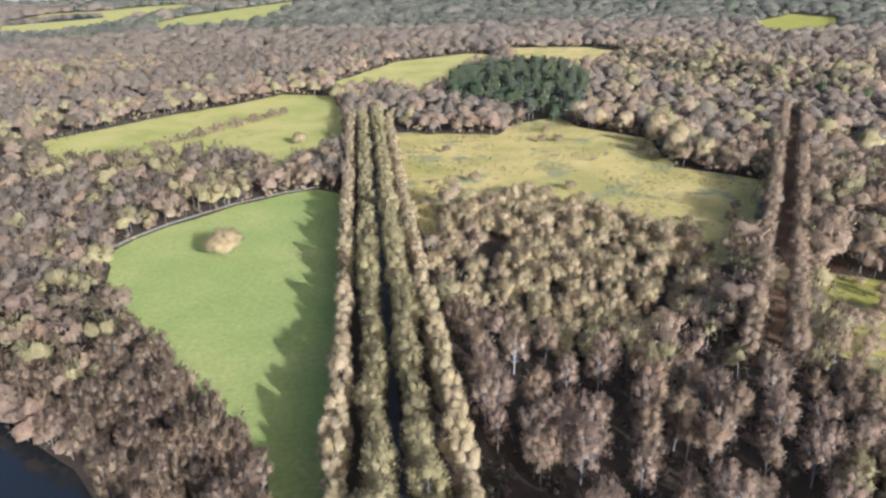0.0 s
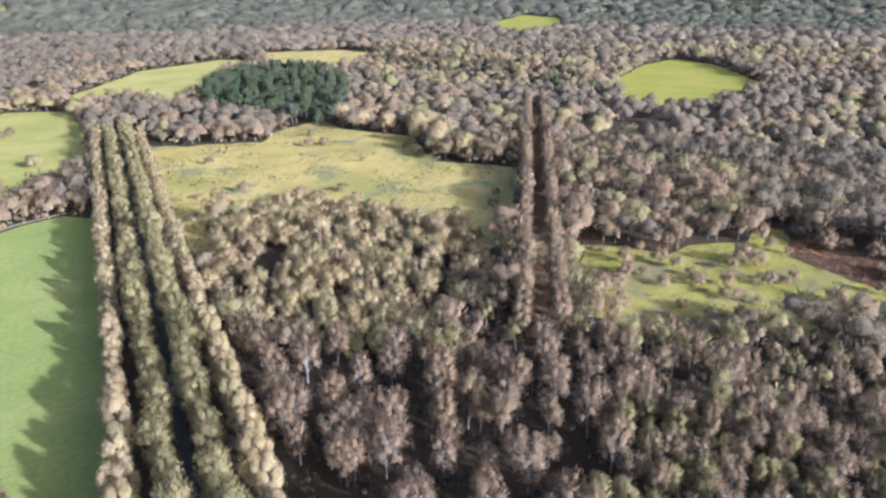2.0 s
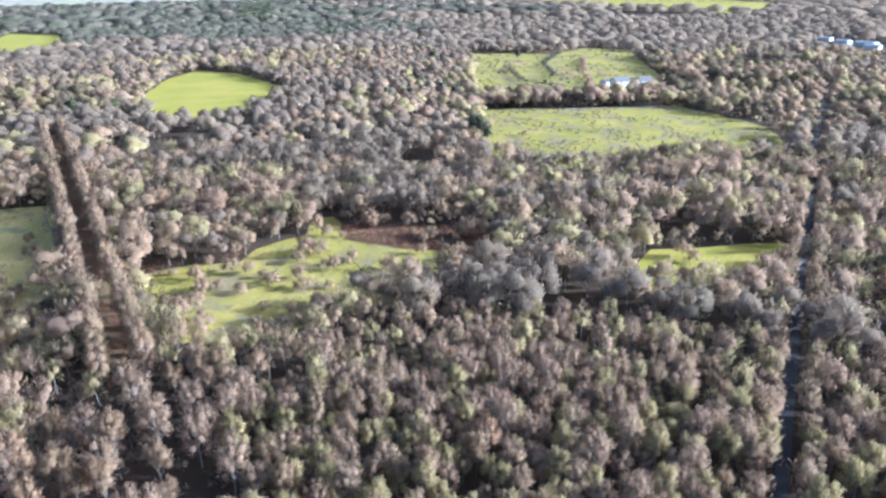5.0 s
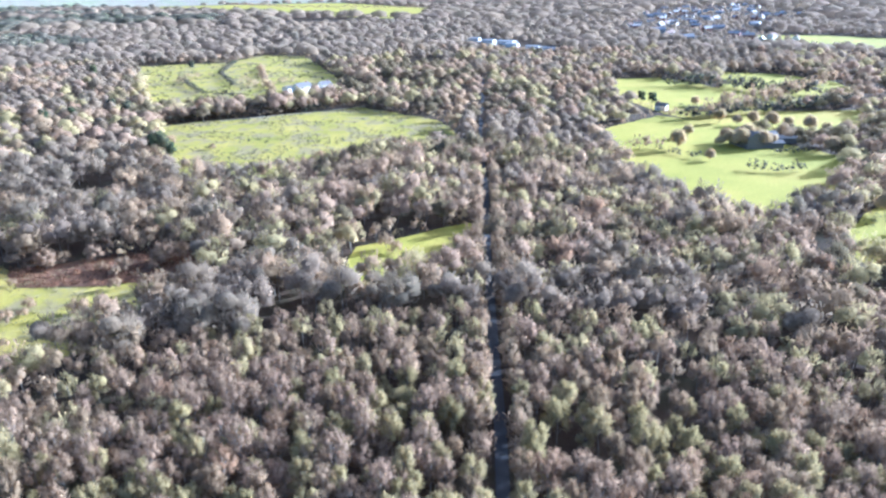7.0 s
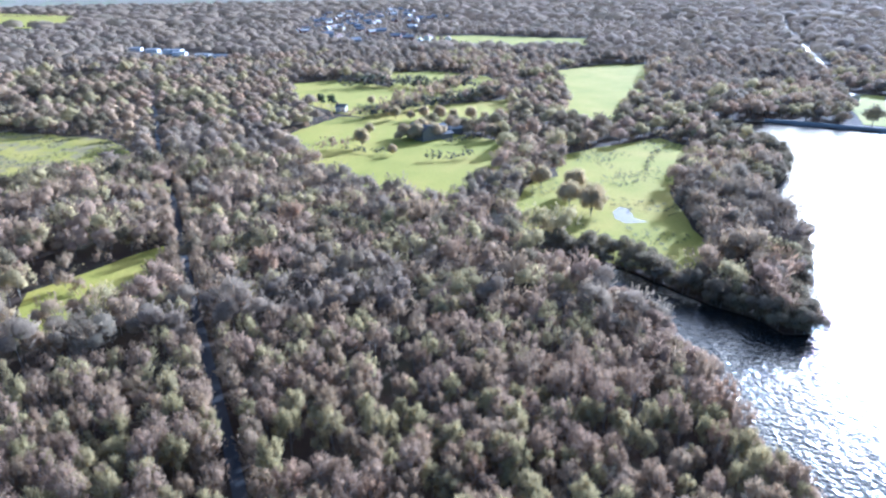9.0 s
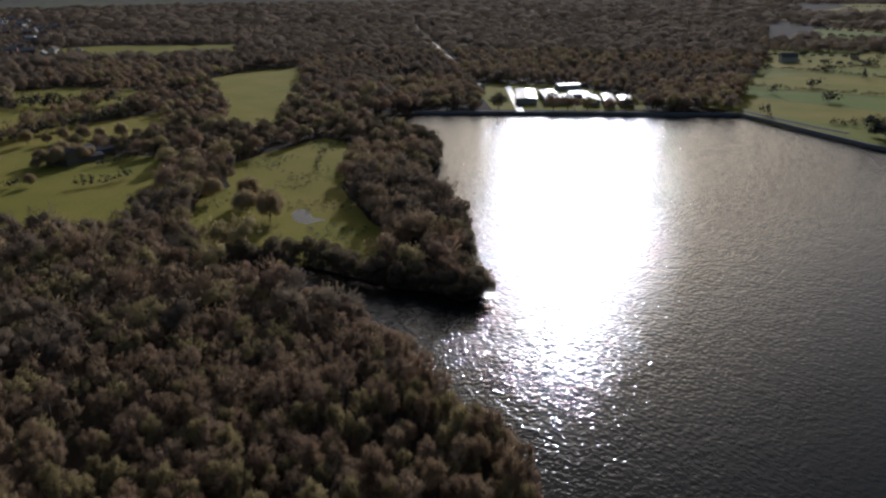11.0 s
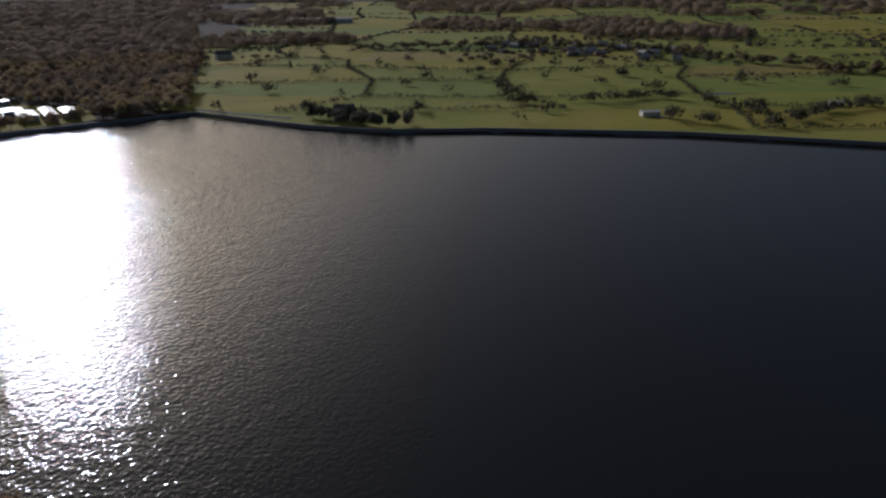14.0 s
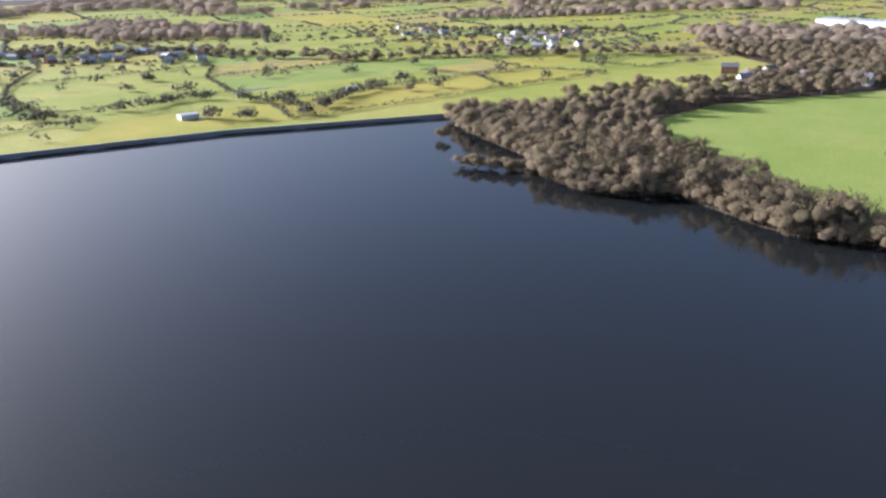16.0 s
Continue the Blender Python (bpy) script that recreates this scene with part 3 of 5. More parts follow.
OPEN = [GREEN_FIELD, STRIP_FIELD, HILL_FIELD, GOLD_FIELD, HEATH_FIELD, ROUND_FIELD, SLIVER_FIELD, LONG_FIELD, KNOLL_FIELD, FARM_FIELD, HEAD_FIELD, FAR_FIELD, SHORE_FIELD, RIDGE_FIELD, FARMLAND, LAKE,
        PINE_WOOD, SCRUB, WORKS_YARD, ESTATE, HOUSE_PLOT, SMALL_FIELD, TOP_FIELD, BACK_FIELD, WEST_FIELD, PALE_FIELD, TOWN, LOW_FIELD, PADDOCK, CROFT, TOWN_FIELD]


def woodland(p):
    """Which points can carry woodland trees."""
    p = p[:, :2]
    ok = np.ones(len(p), bool)
    for poly in OPEN:
        ok &= ~inside(p, poly)
    ok &= off_line(p, LAKE + LAKE[:1]) > 0.8
    ok &= off_line(p, TRACK) > 2.8
    ok &= off_line(p, [(-4.8, 60), (-38.5, 400)]) > 14.5
    ok &= off_line(p, [(69, 129), (205, 405)]) > 6.0
    ok &= off_line(p, DAM) > 9
    ok &= off_line(p, MAIN_ROAD) > 8
    for road in (WORKS_LANE, WORKS_ROAD):
        ok &= off_line(p, road) > 9
    return ok


MAIN_ROAD = [(508, -516), (542, -543), (660, -639), (776, -729), (963, -878), (1193, -1064)]
WORKS_LANE = [(445, -426), (430, -445), (402, -438)]
WORKS_ROAD = [(388, -450), (340, -402), (295, -357)]
DAM = [(343, -305), (271, -367), (185, -437), (140, -413), (102, -394), (56, -381), (0, -386), (-106, -377), (-231, -343)]


def grown(rng, reach, big_step, step, big, small, clear):
    """Tall trees well apart with smaller ones between them: rows of x, y, scale."""
    a = scatter(rng, -reach, reach, -reach, reach, big_step)
    b = scatter(rng, -reach, reach, -reach, reach, step)
    cell = {(int(x // big_step), int(y // big_step)): [] for x, y in a}
    for x, y in a:
        cell[int(x // big_step), int(y // big_step)].append((x, y))
    ok = [not any((x - u) ** 2 + (y - v) ** 2 < clear * clear for i in (-1, 0, 1) for j in (-1, 0, 1) for u, v in cell.get((int(x // big_step) + i, int(y // big_step) + j), ())) for x, y in b]
    b = b[np.array(ok)]
    return np.vstack([np.c_[a, rng.uniform(*big, len(a))], np.c_[b, rng.uniform(*small, len(b))]])


def along(line, step, wobble, rng):
    out = []
    for a, b in zip(line, line[1:]):
        a, b = np.array(a, float), np.array(b, float)
        n = max(1, int(np.linalg.norm(b - a) / step))
        out += [a + (b - a) * (k + rng.uniform(0, 1)) / n + rng.normal(0, wobble, 2) for k in range(n)]
    return np.array(out)


def ring(p, r0, r1):
    r = np.hypot(p[:, 0], p[:, 1])
    return (r >= r0) & (r < r1)


def bearing(p):
    return np.degrees(np.arctan2(p[:, 0], p[:, 1])) % 360


def seen(p, margin=6):
    """Bearings that the camera sweeps."""
    b = bearing(p)
    return (b < 248 + margin) | (b > 326 - margin)


def wander(p, scale, seed):
    return np.array([noise.noise(Vector((x * scale, y * scale, seed))) for x, y in p[:, :2]])


rng = np.random.default_rng(7)
NEAR, MID, FAR = 155, 340, 850

# near woodland, tree by tree
oaks = Kind(*[tree_kind("oak_tree", "bare brown oak with a rounded twiggy crown", "tree", "near woodland", bare_tree(20 + i, 8.4, 2.0, 2.0, 9, 1000, 1.5, 0.075, 5, 1.6, -0.5, 0.15, 0.5), BARK, TWIG) for i in range(4)])
ashes = Kind(*[tree_kind("ash_tree", "bare mossy ash with upswept olive-tinted twigs", "tree", "near woodland", bare_tree(30 + i, 8.4, 2.0, 2.0, 9, 1000, 1.5, 0.075, 5, 1.8, -0.5, 0.15, 0.5), BARK, TWIG_GREEN) for i in range(3)])
birches = Kind(*[tree_kind("birch_tree", "slender bare birch with pale mauve twigs", "tree", "near woodland", bare_tree(40 + i, 9.6, 2.3, 0.8, 14, 720, 1.1, 0.095, 5, 0.8, -0.6, close=0.42), BIRCH, TWIG_PALE) for i in range(4)])
alders = Kind(*[tree_kind("alder_tree", "bare lakeside alder with fine grey-brown twigs", "tree", "near woodland", bare_tree(45 + i, 9.5, 2.1, 0.6, 10, 800, 1.6, 0.08, 5, 1.5, -0.6, 0.15, 0.5), BARK, TWIG) for i in range(3)])
willows = Kind(*[tree_kind("willow_bush", "low rounded tan willow bush in the scrub", "bush", "scrub", bare_tree(48 + i, 5.2, 2.7, 0.0, 10, 700, 1.5, 0.09, 4, 1.2, -0.45, 0.15, 0.55), BARK, TWIG_TAN) for i in range(4)])

p = scatter(rng, -NEAR, NEAR, -NEAR, NEAR, 3.6)
p = p[ring(p, 52, NEAR) & seen(p, 14)]
p = p[woodland(p)]
b = bearing(p)
west = (b > 300) | (b < 1)
birchy = ~west & (b < 36)
gaps = wander(p, 0.045, 3.3)
keep = rng.uniform(0, 1, len(p)) < np.where(birchy, np.clip(0.36 + 0.8 * gaps, 0.2, 0.6), np.where(west, 0.95, np.clip(0.93 + 0.5 * gaps, 0.6, 1)))
p, west, birchy = p[keep], west[keep], birchy[keep]
size = rng.uniform(0.68, 1.15, len(p)) * np.where(birchy, 1.22, 1.0)
mixed = 0.1 + 0.8 * rng.uniform(0, 1, len(p)) + 0.55 * wander(p, 0.025, 8.1)
order = np.argsort(np.hypot(p[:, 0], p[:, 1]))
count, rest = {"o": 0, "a": 0, "b": 0, "l": 0}, []
for i in order:
    if west[i]:
        k = "l" if mixed[i] < 0.7 else "b"
    elif birchy[i]:
        k = "b" if mixed[i] < 0.5 else "o" if mixed[i] < 0.85 else "a"
    else:
        k = "o" if mixed[i] < 0.4 else "a" if mixed[i] < 0.74 else "b"
    if count[k] < 330:
        count[k] += 1
        {"o": oaks, "a": ashes, "b": birches, "l": alders}[k].put(int(i), p[i, 0], p[i, 1], size[i], rng.uniform(0, 6.28), rng.uniform(0.85, 1.15))
    else:
        rest.append((p[i, 0], p[i, 1], size[i], rng.uniform(0.85, 1.15)))

q = scatter(rng, -52, 60, -60, 60, 5.6)
q = q[ring(q, 3, 52)]
q = q[woodland(q)]
rest += [(x, y, rng.uniform(0.7, 1.1), rng.uniform(0.85, 1.15)) for x, y in q]

# low willow scrub between the birches and the golden meadow
p = scatter(rng, -10, 95, 120, 270, 4.7)
p = p[inside(p, SCRUB)]
p = p[(off_line(p, [(69, 129), (205, 405)]) > 4) & (off_line(p, [(-6.8, 60), (-40.5, 400)]) > 13)]
p = p[wander(p, 0.05, 5.5) + rng.uniform(-0.3, 0.3, len(p)) > -0.5]
for i, q in enumerate(p):
    willows.put(i, q[0], q[1], rng.uniform(0.55, 1.25), rng.uniform(0, 6.28), rng.uniform(0.85, 1.3))

# brambles and saplings under the open birch wood, coloured dark for its shaded gaps
low_templates = [bare_tree(52 + i, 3.0, 1.7, 0.0, 6, 90, 0.9, 0.1, 3, 0.7) for i in range(4)]
p = scatter(rng, -10, 110, 70, 190, 3.4)
b = bearing(p)
p = p[ring(p, 75, 190) & ((b < 40) | (b > 355)) & (off_line(p, [(-6.8, 60), (-40.5, 400)]) > 12) & ~inside(p, HEATH_FIELD) & ~inside(p, GOLD_FIELD)]
p = p[rng.uniform(0, 1, len(p)) < 0.5]
joined("undergrowth", "brown brambles and saplings under the birches, coloured dark for shaded gaps", "undergrowth", low_templates, np.c_[p, rng.uniform(0.5, 1.4, len(p)), rng.uniform(0.7, 1.2, len(p))], [SHADE_BRIAR, BARK], 12)

rest = np.array(rest)
r4 = np.random.default_rng(17)
kin = r4.uniform(0, 1, len(rest)) + 0.5 * wander(rest, 0.025, 8.1)
thin = [bare_tree(160 + i, 8.6, 2.05, 1.8, 9, 190, 1.5, 0.14, 3, 1.5, -0.5, 0.15, 0.8) for i in range(6)]
for name, what, pick, twig in (("oak_stand", "bare brown oaks standing close together", kin < 0.4, TWIG), ("ash_stand", "bare olive-tinted ashes standing close together", (kin >= 0.4) & (kin < 0.72), TWIG_GREEN), ("birch_stand", "bare pale birches standing close together", kin >= 0.72, TWIG_PALE)):
    joined(name, what, "woodland", thin, rest[pick], [twig, BARK], 14)

# trees that close in on the woodland track
r5 = np.random.default_rng(19)
p = []
for side in (-1, 1):
    q = along([(x, y + side * 3.4) for x, y in TRACK[1:8]], 2.7, 0.45, r5)
    p.append(np.c_[q, r5.uniform(0.75, 1.1, len(q)), r5.uniform(0.85, 1.15, len(q))])
p = np.vstack(p)
p = p[~inside(p, SLIVER_FIELD)]
joined("track_trees", "bare brown trees crowding a woodland track", "woodland", thin, p, [TWIG, BARK], 15)

mid_templates = [bare_tree(60 + i, 10.0, 4.1, 2.4, 12, 190, 1.9, 0.22, 3, 1.2, -0.6, 0.2, 0.85) for i in range(8)]
p = grown(rng, MID, 10.5, 5.6, (0.95, 1.3), (0.75, 1.0), 4.2)
p = p[ring(p, NEAR, MID) & seen(p)]
p = p[woodland(p)]
p = p[wander(p, 0.025, 2.2) + rng.uniform(-0.15, 0.15, len(p)) > -0.5]
spots = np.c_[p[:, :2], p[:, 2] * (1 + 0.3 * wander(p, 0.02, 7.7)), rng.uniform(0.85, 1.15, len(p))]
split = 0.15 + 0.7 * rng.uniform(0, 1, len(spots)) + 0.75 * wander(spots, 0.014, 4.4)
split = np.where((bearing(spots) > 200) & (bearing(spots) < 260), 1.0, split)
joined("oak_woodland", "bare brown oak woodland behind the near trees", "woodland", mid_templates, spots[split < 0.3], [TWIG_HAZED, BARK], 1)
joined("mixed_woodland", "bare tan and brown mixed woodland", "woodland", mid_templates, spots[(split >= 0.3) & (split < 0.55)], [TWIG, BARK], 16)
joined("ash_woodland", "bare olive-tinted ash woodland", "woodland", mid_templates, spots[(split >= 0.55) & (split < 0.72)], [TWIG_GREEN, BARK], 2)
joined("birch_woodland", "bare pale birch woodland with mauve twigs", "woodland", mid_templates, spots[(split >= 0.72) & (split < 0.93)], [TWIG_PALE, BARK], 3)
# The darkest noise patches paint shaded hollows on flat ground; the west is brown.
joined("alder_woodland", "dark brown bare alder woodland, partly patches painted for shaded hollows", "woodland", mid_templates, spots[split >= 0.93], [TWIG_BROWN, BARK], 9)

far_templates = [round_tree(80 + i, 11.0, 6.2, 44) for i in range(9)]
p = grown(rng, FAR, 16.5, 9.8, (0.95, 1.35), (0.8, 1.05), 6.2)
p = p[ring(p, MID, FAR) & seen(p, 3)]
p = p[woodland(p)]
p = p[wander(p, 0.012, 6.6) + rng.uniform(-0.12, 0.12, len(p)) > -0.5]
spots = np.c_[p[:, :2], p[:, 2] * (1 + 0.3 * wander(p, 0.01, 7.7)), rng.uniform(0.85, 1.15, len(p))]
split = 0.15 + 0.7 * rng.uniform(0, 1, len(spots)) + 0.8 * wander(spots, 0.007, 1.4)
split = np.where((bearing(spots) > 200) & (bearing(spots) < 260), 1.0, split)
joined("far_oak_woods", "distant bare brown woods", "woodland", far_templates, spots[split < 0.4], [TWIG_HAZED, BARK], 4)
joined("far_mixed_woods", "distant bare tan and brown woods", "woodland", far_templates, spots[(split >= 0.4) & (split < 0.6)], [TWIG, BARK], 13)
joined("far_ash_woods", "distant bare olive-grey woods", "woodland", far_templates, spots[(split >= 0.6) & (split < 0.75)], [TWIG_GREEN, BARK], 8)
joined("far_birch_woods", "distant bare pale grey woods", "woodland", far_templates, spots[(split >= 0.75) & (split < 0.88)], [TWIG_PALE, BARK], 5)
# Again dark noise patches stand for shaded ground; the west is plain brown.
joined("far_alder_woods", "distant dark brown woods, partly patches painted for shaded hollows", "woodland", far_templates, spots[split >= 0.88], [TWIG_BROWN, BARK], 10)


def far_crown(seed):
    """A crown far off: a rounded, uneven dome of broad sprays."""
    r = np.random.default_rng(seed)
    centre = np.array([0, 0, 3.5])
    stretch = np.array([1, 1, 0.85])
    ends = centre + unit(r.normal(size=(1, 3)) * np.array([1, 1, 0.3]) + 0.3 * UP) * 1.2
    radii = r.uniform(5.2, 6.4, 1)
    return None, stack([lobes(r, ends, radii, centre, stretch, 7, (-0.4, 0.5), 0.9), shell(r, ends, radii, centre, 5, 3.2, 0.8, stretch, 0.3, 0.4)])


domes = [far_crown(100 + i) for i in range(8)]
spots = []
for r0, r1, step, grow in ((FAR, 1500, 16.0, 1.2), (1500, 3250, 38, 2.6)):
    p = scatter(rng, -r1, r1, -r1, r1, step)
    p = p[ring(p, r0, r1) & seen(p, 2)]
    p = p[woodland(p)]
    b = bearing(p)
    p = p[wander(p, 0.0035, 1.7) > np.where((b > 158) & (b < 250), 0.10, -0.62)]
    spots.append(np.c_[p, grow * rng.uniform(0.7, 1.5, len(p)), rng.uniform(0.75, 1.15, len(p)) / grow ** 0.5])
spots = np.vstack(spots)
split = rng.uniform(0, 1, len(spots)) + 0.4 * wander(spots, 0.004, 9.4)
# Woods in this ragged sector are darkened in colour, as under a cloud's shade.
cloud_shade = (np.hypot(spots[:, 0], spots[:, 1]) > 1150 + 260 * wander(spots, 0.002, 3.1)) & ((bearing(spots) + 30 + 40 * wander(spots, 0.0022, 6.2) + 14 * wander(spots, 0.009, 2.2)) % 360 < 82)
joined("hill_woods", "bare woods on the far slope, cloud shade put into their dark twigs", "woodland", domes, spots[cloud_shade], [HEDGE, BARK], 18)
spots, split = spots[~cloud_shade], split[~cloud_shade]
# Both horizon meshes carry the twig colour greyed for haze.
joined("horizon_woods", "brown woods far off towards the horizon", "woodland", domes, spots[split < 0.55], [TWIG_HAZED, BARK], 6)
joined("grey_horizon_woods", "woods far off towards the horizon, greyed for haze", "woodland", domes, spots[split >= 0.55], [TWIG_HAZED, BARK], 7)

# the avenue: four rows of trees along a lane
limes = Kind(*[tree_kind("lime_tree", "bare avenue lime with dense upright olive twigs", "tree", "avenue", bare_tree(50 + i, 13.0, 3.0, 0.4, 18, 1250, 1.2, 0.12, 5, 0.8, -0.75, close=0.5), BARK, TWIG_GREEN) for i in range(2)])
hornbeams = Kind(*[tree_kind("hornbeam_tree", "bare brown hornbeam in the avenue's outer row", "tree", "avenue", bare_tree(55 + i, 12.0, 2.2, 0.2, 15, 760, 1.0, 0.1, 5, 0.8, -0.8, close=0.78), BARK, TWIG_TAN) for i in range(2)])
far_limes = Kind(*[tree_kind("lime_tree", "bare avenue lime with dense upright twigs", "tree", "avenue", bare_tree(58 + i, 13.0, 3.0, 0.4, 12, 300, 1.6, 0.22, 4, 0.8, -0.75), BARK, TWIG_GREEN) for i in range(2)])
far_hornbeams = Kind(*[tree_kind("hornbeam_tree", "bare brown hornbeam in the avenue's outer row", "tree", "avenue", bare_tree(59 + i, 12.0, 2.3, 0.2, 11, 230, 1.4, 0.22, 4, 0.8, -0.8), BARK, TWIG_TAN) for i in range(2)])
for r, (a, b2) in enumerate(AVENUE):
    a, b2 = np.array(a, float), np.array(b2, float)
    L = np.linalg.norm(b2 - a)
    s, i = -25.0, 0
    while s < L:
        q = a + (b2 - a) * s / L + rng.normal(0, 0.35, 2)
        near = np.hypot(*q) < 190
        k = (limes if near else far_limes) if r in (1, 2) else (hornbeams if near else far_hornbeams)
        k.put(i, q[0], q[1], rng.uniform(0.8, 1.15), rng.uniform(0, 6.28), rng.uniform(0.85, 1.12))
        s += rng.uniform(3.6, 5.0) if r in (0, 3) else rng.uniform(4.4, 5.8)
        i += 1
poplars = Kind(*[tree_kind("poplar_tree", "tall slim bare poplar with pinkish-brown twigs", "tree", "poplar rows", bare_tree(70 + i, 14.0, 2.6, 0.4, 14, 620, 1.6, 0.1, 4, 1.5, -0.75, 0.25, 0.66), BIRCH, TWIG) for i in range(3)])
for r, (a, b2) in enumerate(POPLARS):
    a, b2 = np.array(a, float), np.array(b2, float)
    L = np.linalg.norm(b2 - a)
    s, i = 0.0, 0
    while s < L:
        q = a + (b2 - a) * s / L + rng.normal(0, 0.3, 2)
        poplars.put(i, q[0], q[1], rng.uniform(0.8, 1.05), rng.uniform(0, 6.28), rng.uniform(0.88, 1.05))
        s += rng.uniform(3.4, 4.6)
        i += 1

# dark pines behind the golden meadow, and single ones in the woods
pines = Kind(*[tree_kind("pine_tree", "dark green pine among bare trees", "tree", "pines", pine(90 + i, 14, 4.2, 200, 1.7, 0.6, 0.4), BARK, NEEDLE) for i in range(3)])
p = scatter(rng, -60, 220, 300, 760, 8.5)
p = p[inside(p, PINE_WOOD)]
for i, q in enumerate(p[rng.uniform(0, 1, len(p)) < 0.78]):
    pines.put(i, q[0], q[1], rng.uniform(0.7, 1.1), rng.uniform(0, 6.28))
for i, (x, y) in enumerate([(826, 759), (840, 770), (653, 345), (432, 289), (377, 298), (182, 569), (190, 575), (385, 688), (310, 184), (314, 190), (306, 178), (827, 718), (700, 500), (610, 420), (480, -60), (472, -66), (415, 268), (395, 292), (260, 430), (240, 445)]):
    pines.put(i, x, y, rng.uniform(0.7, 1.05), rng.uniform(0, 6.28))
p = scatter(rng, 1000, 1750, 1080, 1900, 22)
p = p[off_line(p, [(1030, 1150), (1690, 1870)]) < 45]
joined("conifer_block", "dark green conifer plantation on the far slope", "woodland", [pine(95, 17, 4.5, 30, 4.0, 2.2)], np.c_[p, rng.uniform(0.8, 1.2, len(p)), np.ones(len(p))], [NEEDLE, BARK], 11)

# ---- shrubs, single trees and hedges ----
field_oaks = Kind(*[tree_kind("oak_tree", "broad bare oak standing alone in a pasture", "tree", "field trees", bare_tree(120 + i, 11.0, 4.7, 1.3, 22, 1600, 1.4, 0.14, 5, 0.4, -0.5, close=0.7), BARK, TWIG_TAN) for i in range(2)])
for i, (x, y, s, tall) in enumerate([(-67, 200, 1.1, 0.75), (-73, 355, 0.75, 0.7), (220, -124, 1.0, 1.0), (215, -121, 0.9, 1.1), (228, -119, 1.0, 0.9), (242, -128, 0.95, 1.0), (256, -120, 0.8, 1.05), (115, 300, 0.95, 1.15), (121, 288, 0.8, 1.0), (106, 312, 1.0, 1.1), (112, 326, 1.1, 1.1), (104, 338, 0.9, 1.1), (109, 352, 1.05, 1.15), (97, 366, 0.95, 1.1), (86, 380, 0.9, 1.1), (78, 398, 1.0, 1.1), (334, -75, 0.5, 1.0), (488, -96, 0.6, 1.0), (364, -86, 0.55, 1.00), (367, -91, 0.69, 1.05), (362, -95, 0.83, 1.10), (363, -101, 0.62, 1.00), (363, -106, 0.76, 1.05), (366, -111, 0.55, 1.10), (375, -91, 0.69, 1.00), (376, -102, 0.83, 1.05), (377, -107, 0.62, 1.10), (428, -99, 0.76, 1.00), (421, -107, 0.55, 1.05), (422, -116, 0.69, 1.10), (415, -124, 0.83, 1.00), (412, -132, 0.62, 1.05), (405, -141, 0.76, 1.10), (402, -149, 0.55, 1.00), (400, -158, 0.69, 1.05), (356, -64, 0.83, 1.10), (386, -74, 0.62, 1.00), (351, -134, 0.76, 1.05), (352, -140, 0.55, 1.10)]):
    field_oaks.put(i, x, y, s, rng.uniform(0, 6.28), tall)
bushes = Kind(*[tree_kind("hawthorn_bush", "rounded bare hawthorn bush on rough grass", "bush", "field bushes", bare_tree(130 + i, 5.0, 2.7, 0.0, 9, 460, 1.4, 0.09, 4, 1.0, -0.45, 0.2, 0.6), BARK, TWIG) for i in range(3)])
for i, (x, y, s) in enumerate([(177, 150, 1.2), (181, 147, 0.9), (177, 124, 1.0), (184, 115, 1.3), (188, 112, 1.2), (144, 149, 1.2), (147, 146, 1.0), (110, 155, 0.8), (113, 152, 0.7), (97, 148, 1.1), (92, 143, 1.2), (95, 136, 1.0), (204, 50, 0.9), (201, 46, 0.8), (183, 175, 1.0), (187, 168, 0.9),
                               (71, 174, 1.1), (80, 196, 0.9), (98, 224, 0.9), (104, 236, 0.7), (120, 283, 1.2), (112, 296, 1.2), (96, 312, 0.9), (106, 330, 1.0), (111, 345, 1.1), (100, 360, 0.9), (91, 372, 0.8), (15, 232, 1.1), (10, 246, 1.0), (3, 225, 0.8), (-2, 200, 0.9), (4, 205, 1.1), (2, 214, 0.8), (8, 198, 1.0), (9, 212, 1.2), (6, 190, 1.0), (-1, 190, 0.8), (12, 222, 0.9), (0, 232, 0.9), (7, 238, 0.8), (130, 138, 0.8), (125, 147, 0.6), (150, 135, 0.7),
                               (-20, 262, 0.7), (-100, 225, 0.8), (-106, 206, 0.9), (-32, 250, 0.7), (-133, 379, 0.9), (-126, 392, 1.0), (-119, 404, 1.2), (-112, 416, 0.9), (-103, 428, 1.1), (-98, 436, 1.0), (-128, 372, 0.8), (330, 195, 1.2), (345, 200, 1.1), (336, 172, 0.7), (300, 150, 0.6)]):
    bushes.put(i, x, y, s, rng.uniform(0, 6.28), rng.uniform(0.8, 1.2))

r1 = np.random.default_rng(91)
p = scatter(r1, 85, 205, 90, 185, 7.0)
p = p[inside(p, HEATH_FIELD) & (r1.uniform(0, 1, len(p)) < 0.30)]
p = np.vstack([p, [(x, y) for x, y in scatter(r1, -5, 110, 190, 380, 13) if inside(np.array([(x, y)]), GOLD_FIELD)[0] and r1.uniform() < 0.10]])
for i, q in enumerate(p):
    bushes.put(i, q[0], q[1], r1.uniform(0.4, 1.1), r1.uniform(0, 6.28), r1.uniform(0.7, 1.2))
shrubs = [bare_tree(140 + i, 4.6, 2.6, 0.1, 6, 36, 1.0, 0.38, 3, 0.5) for i in range(4)]
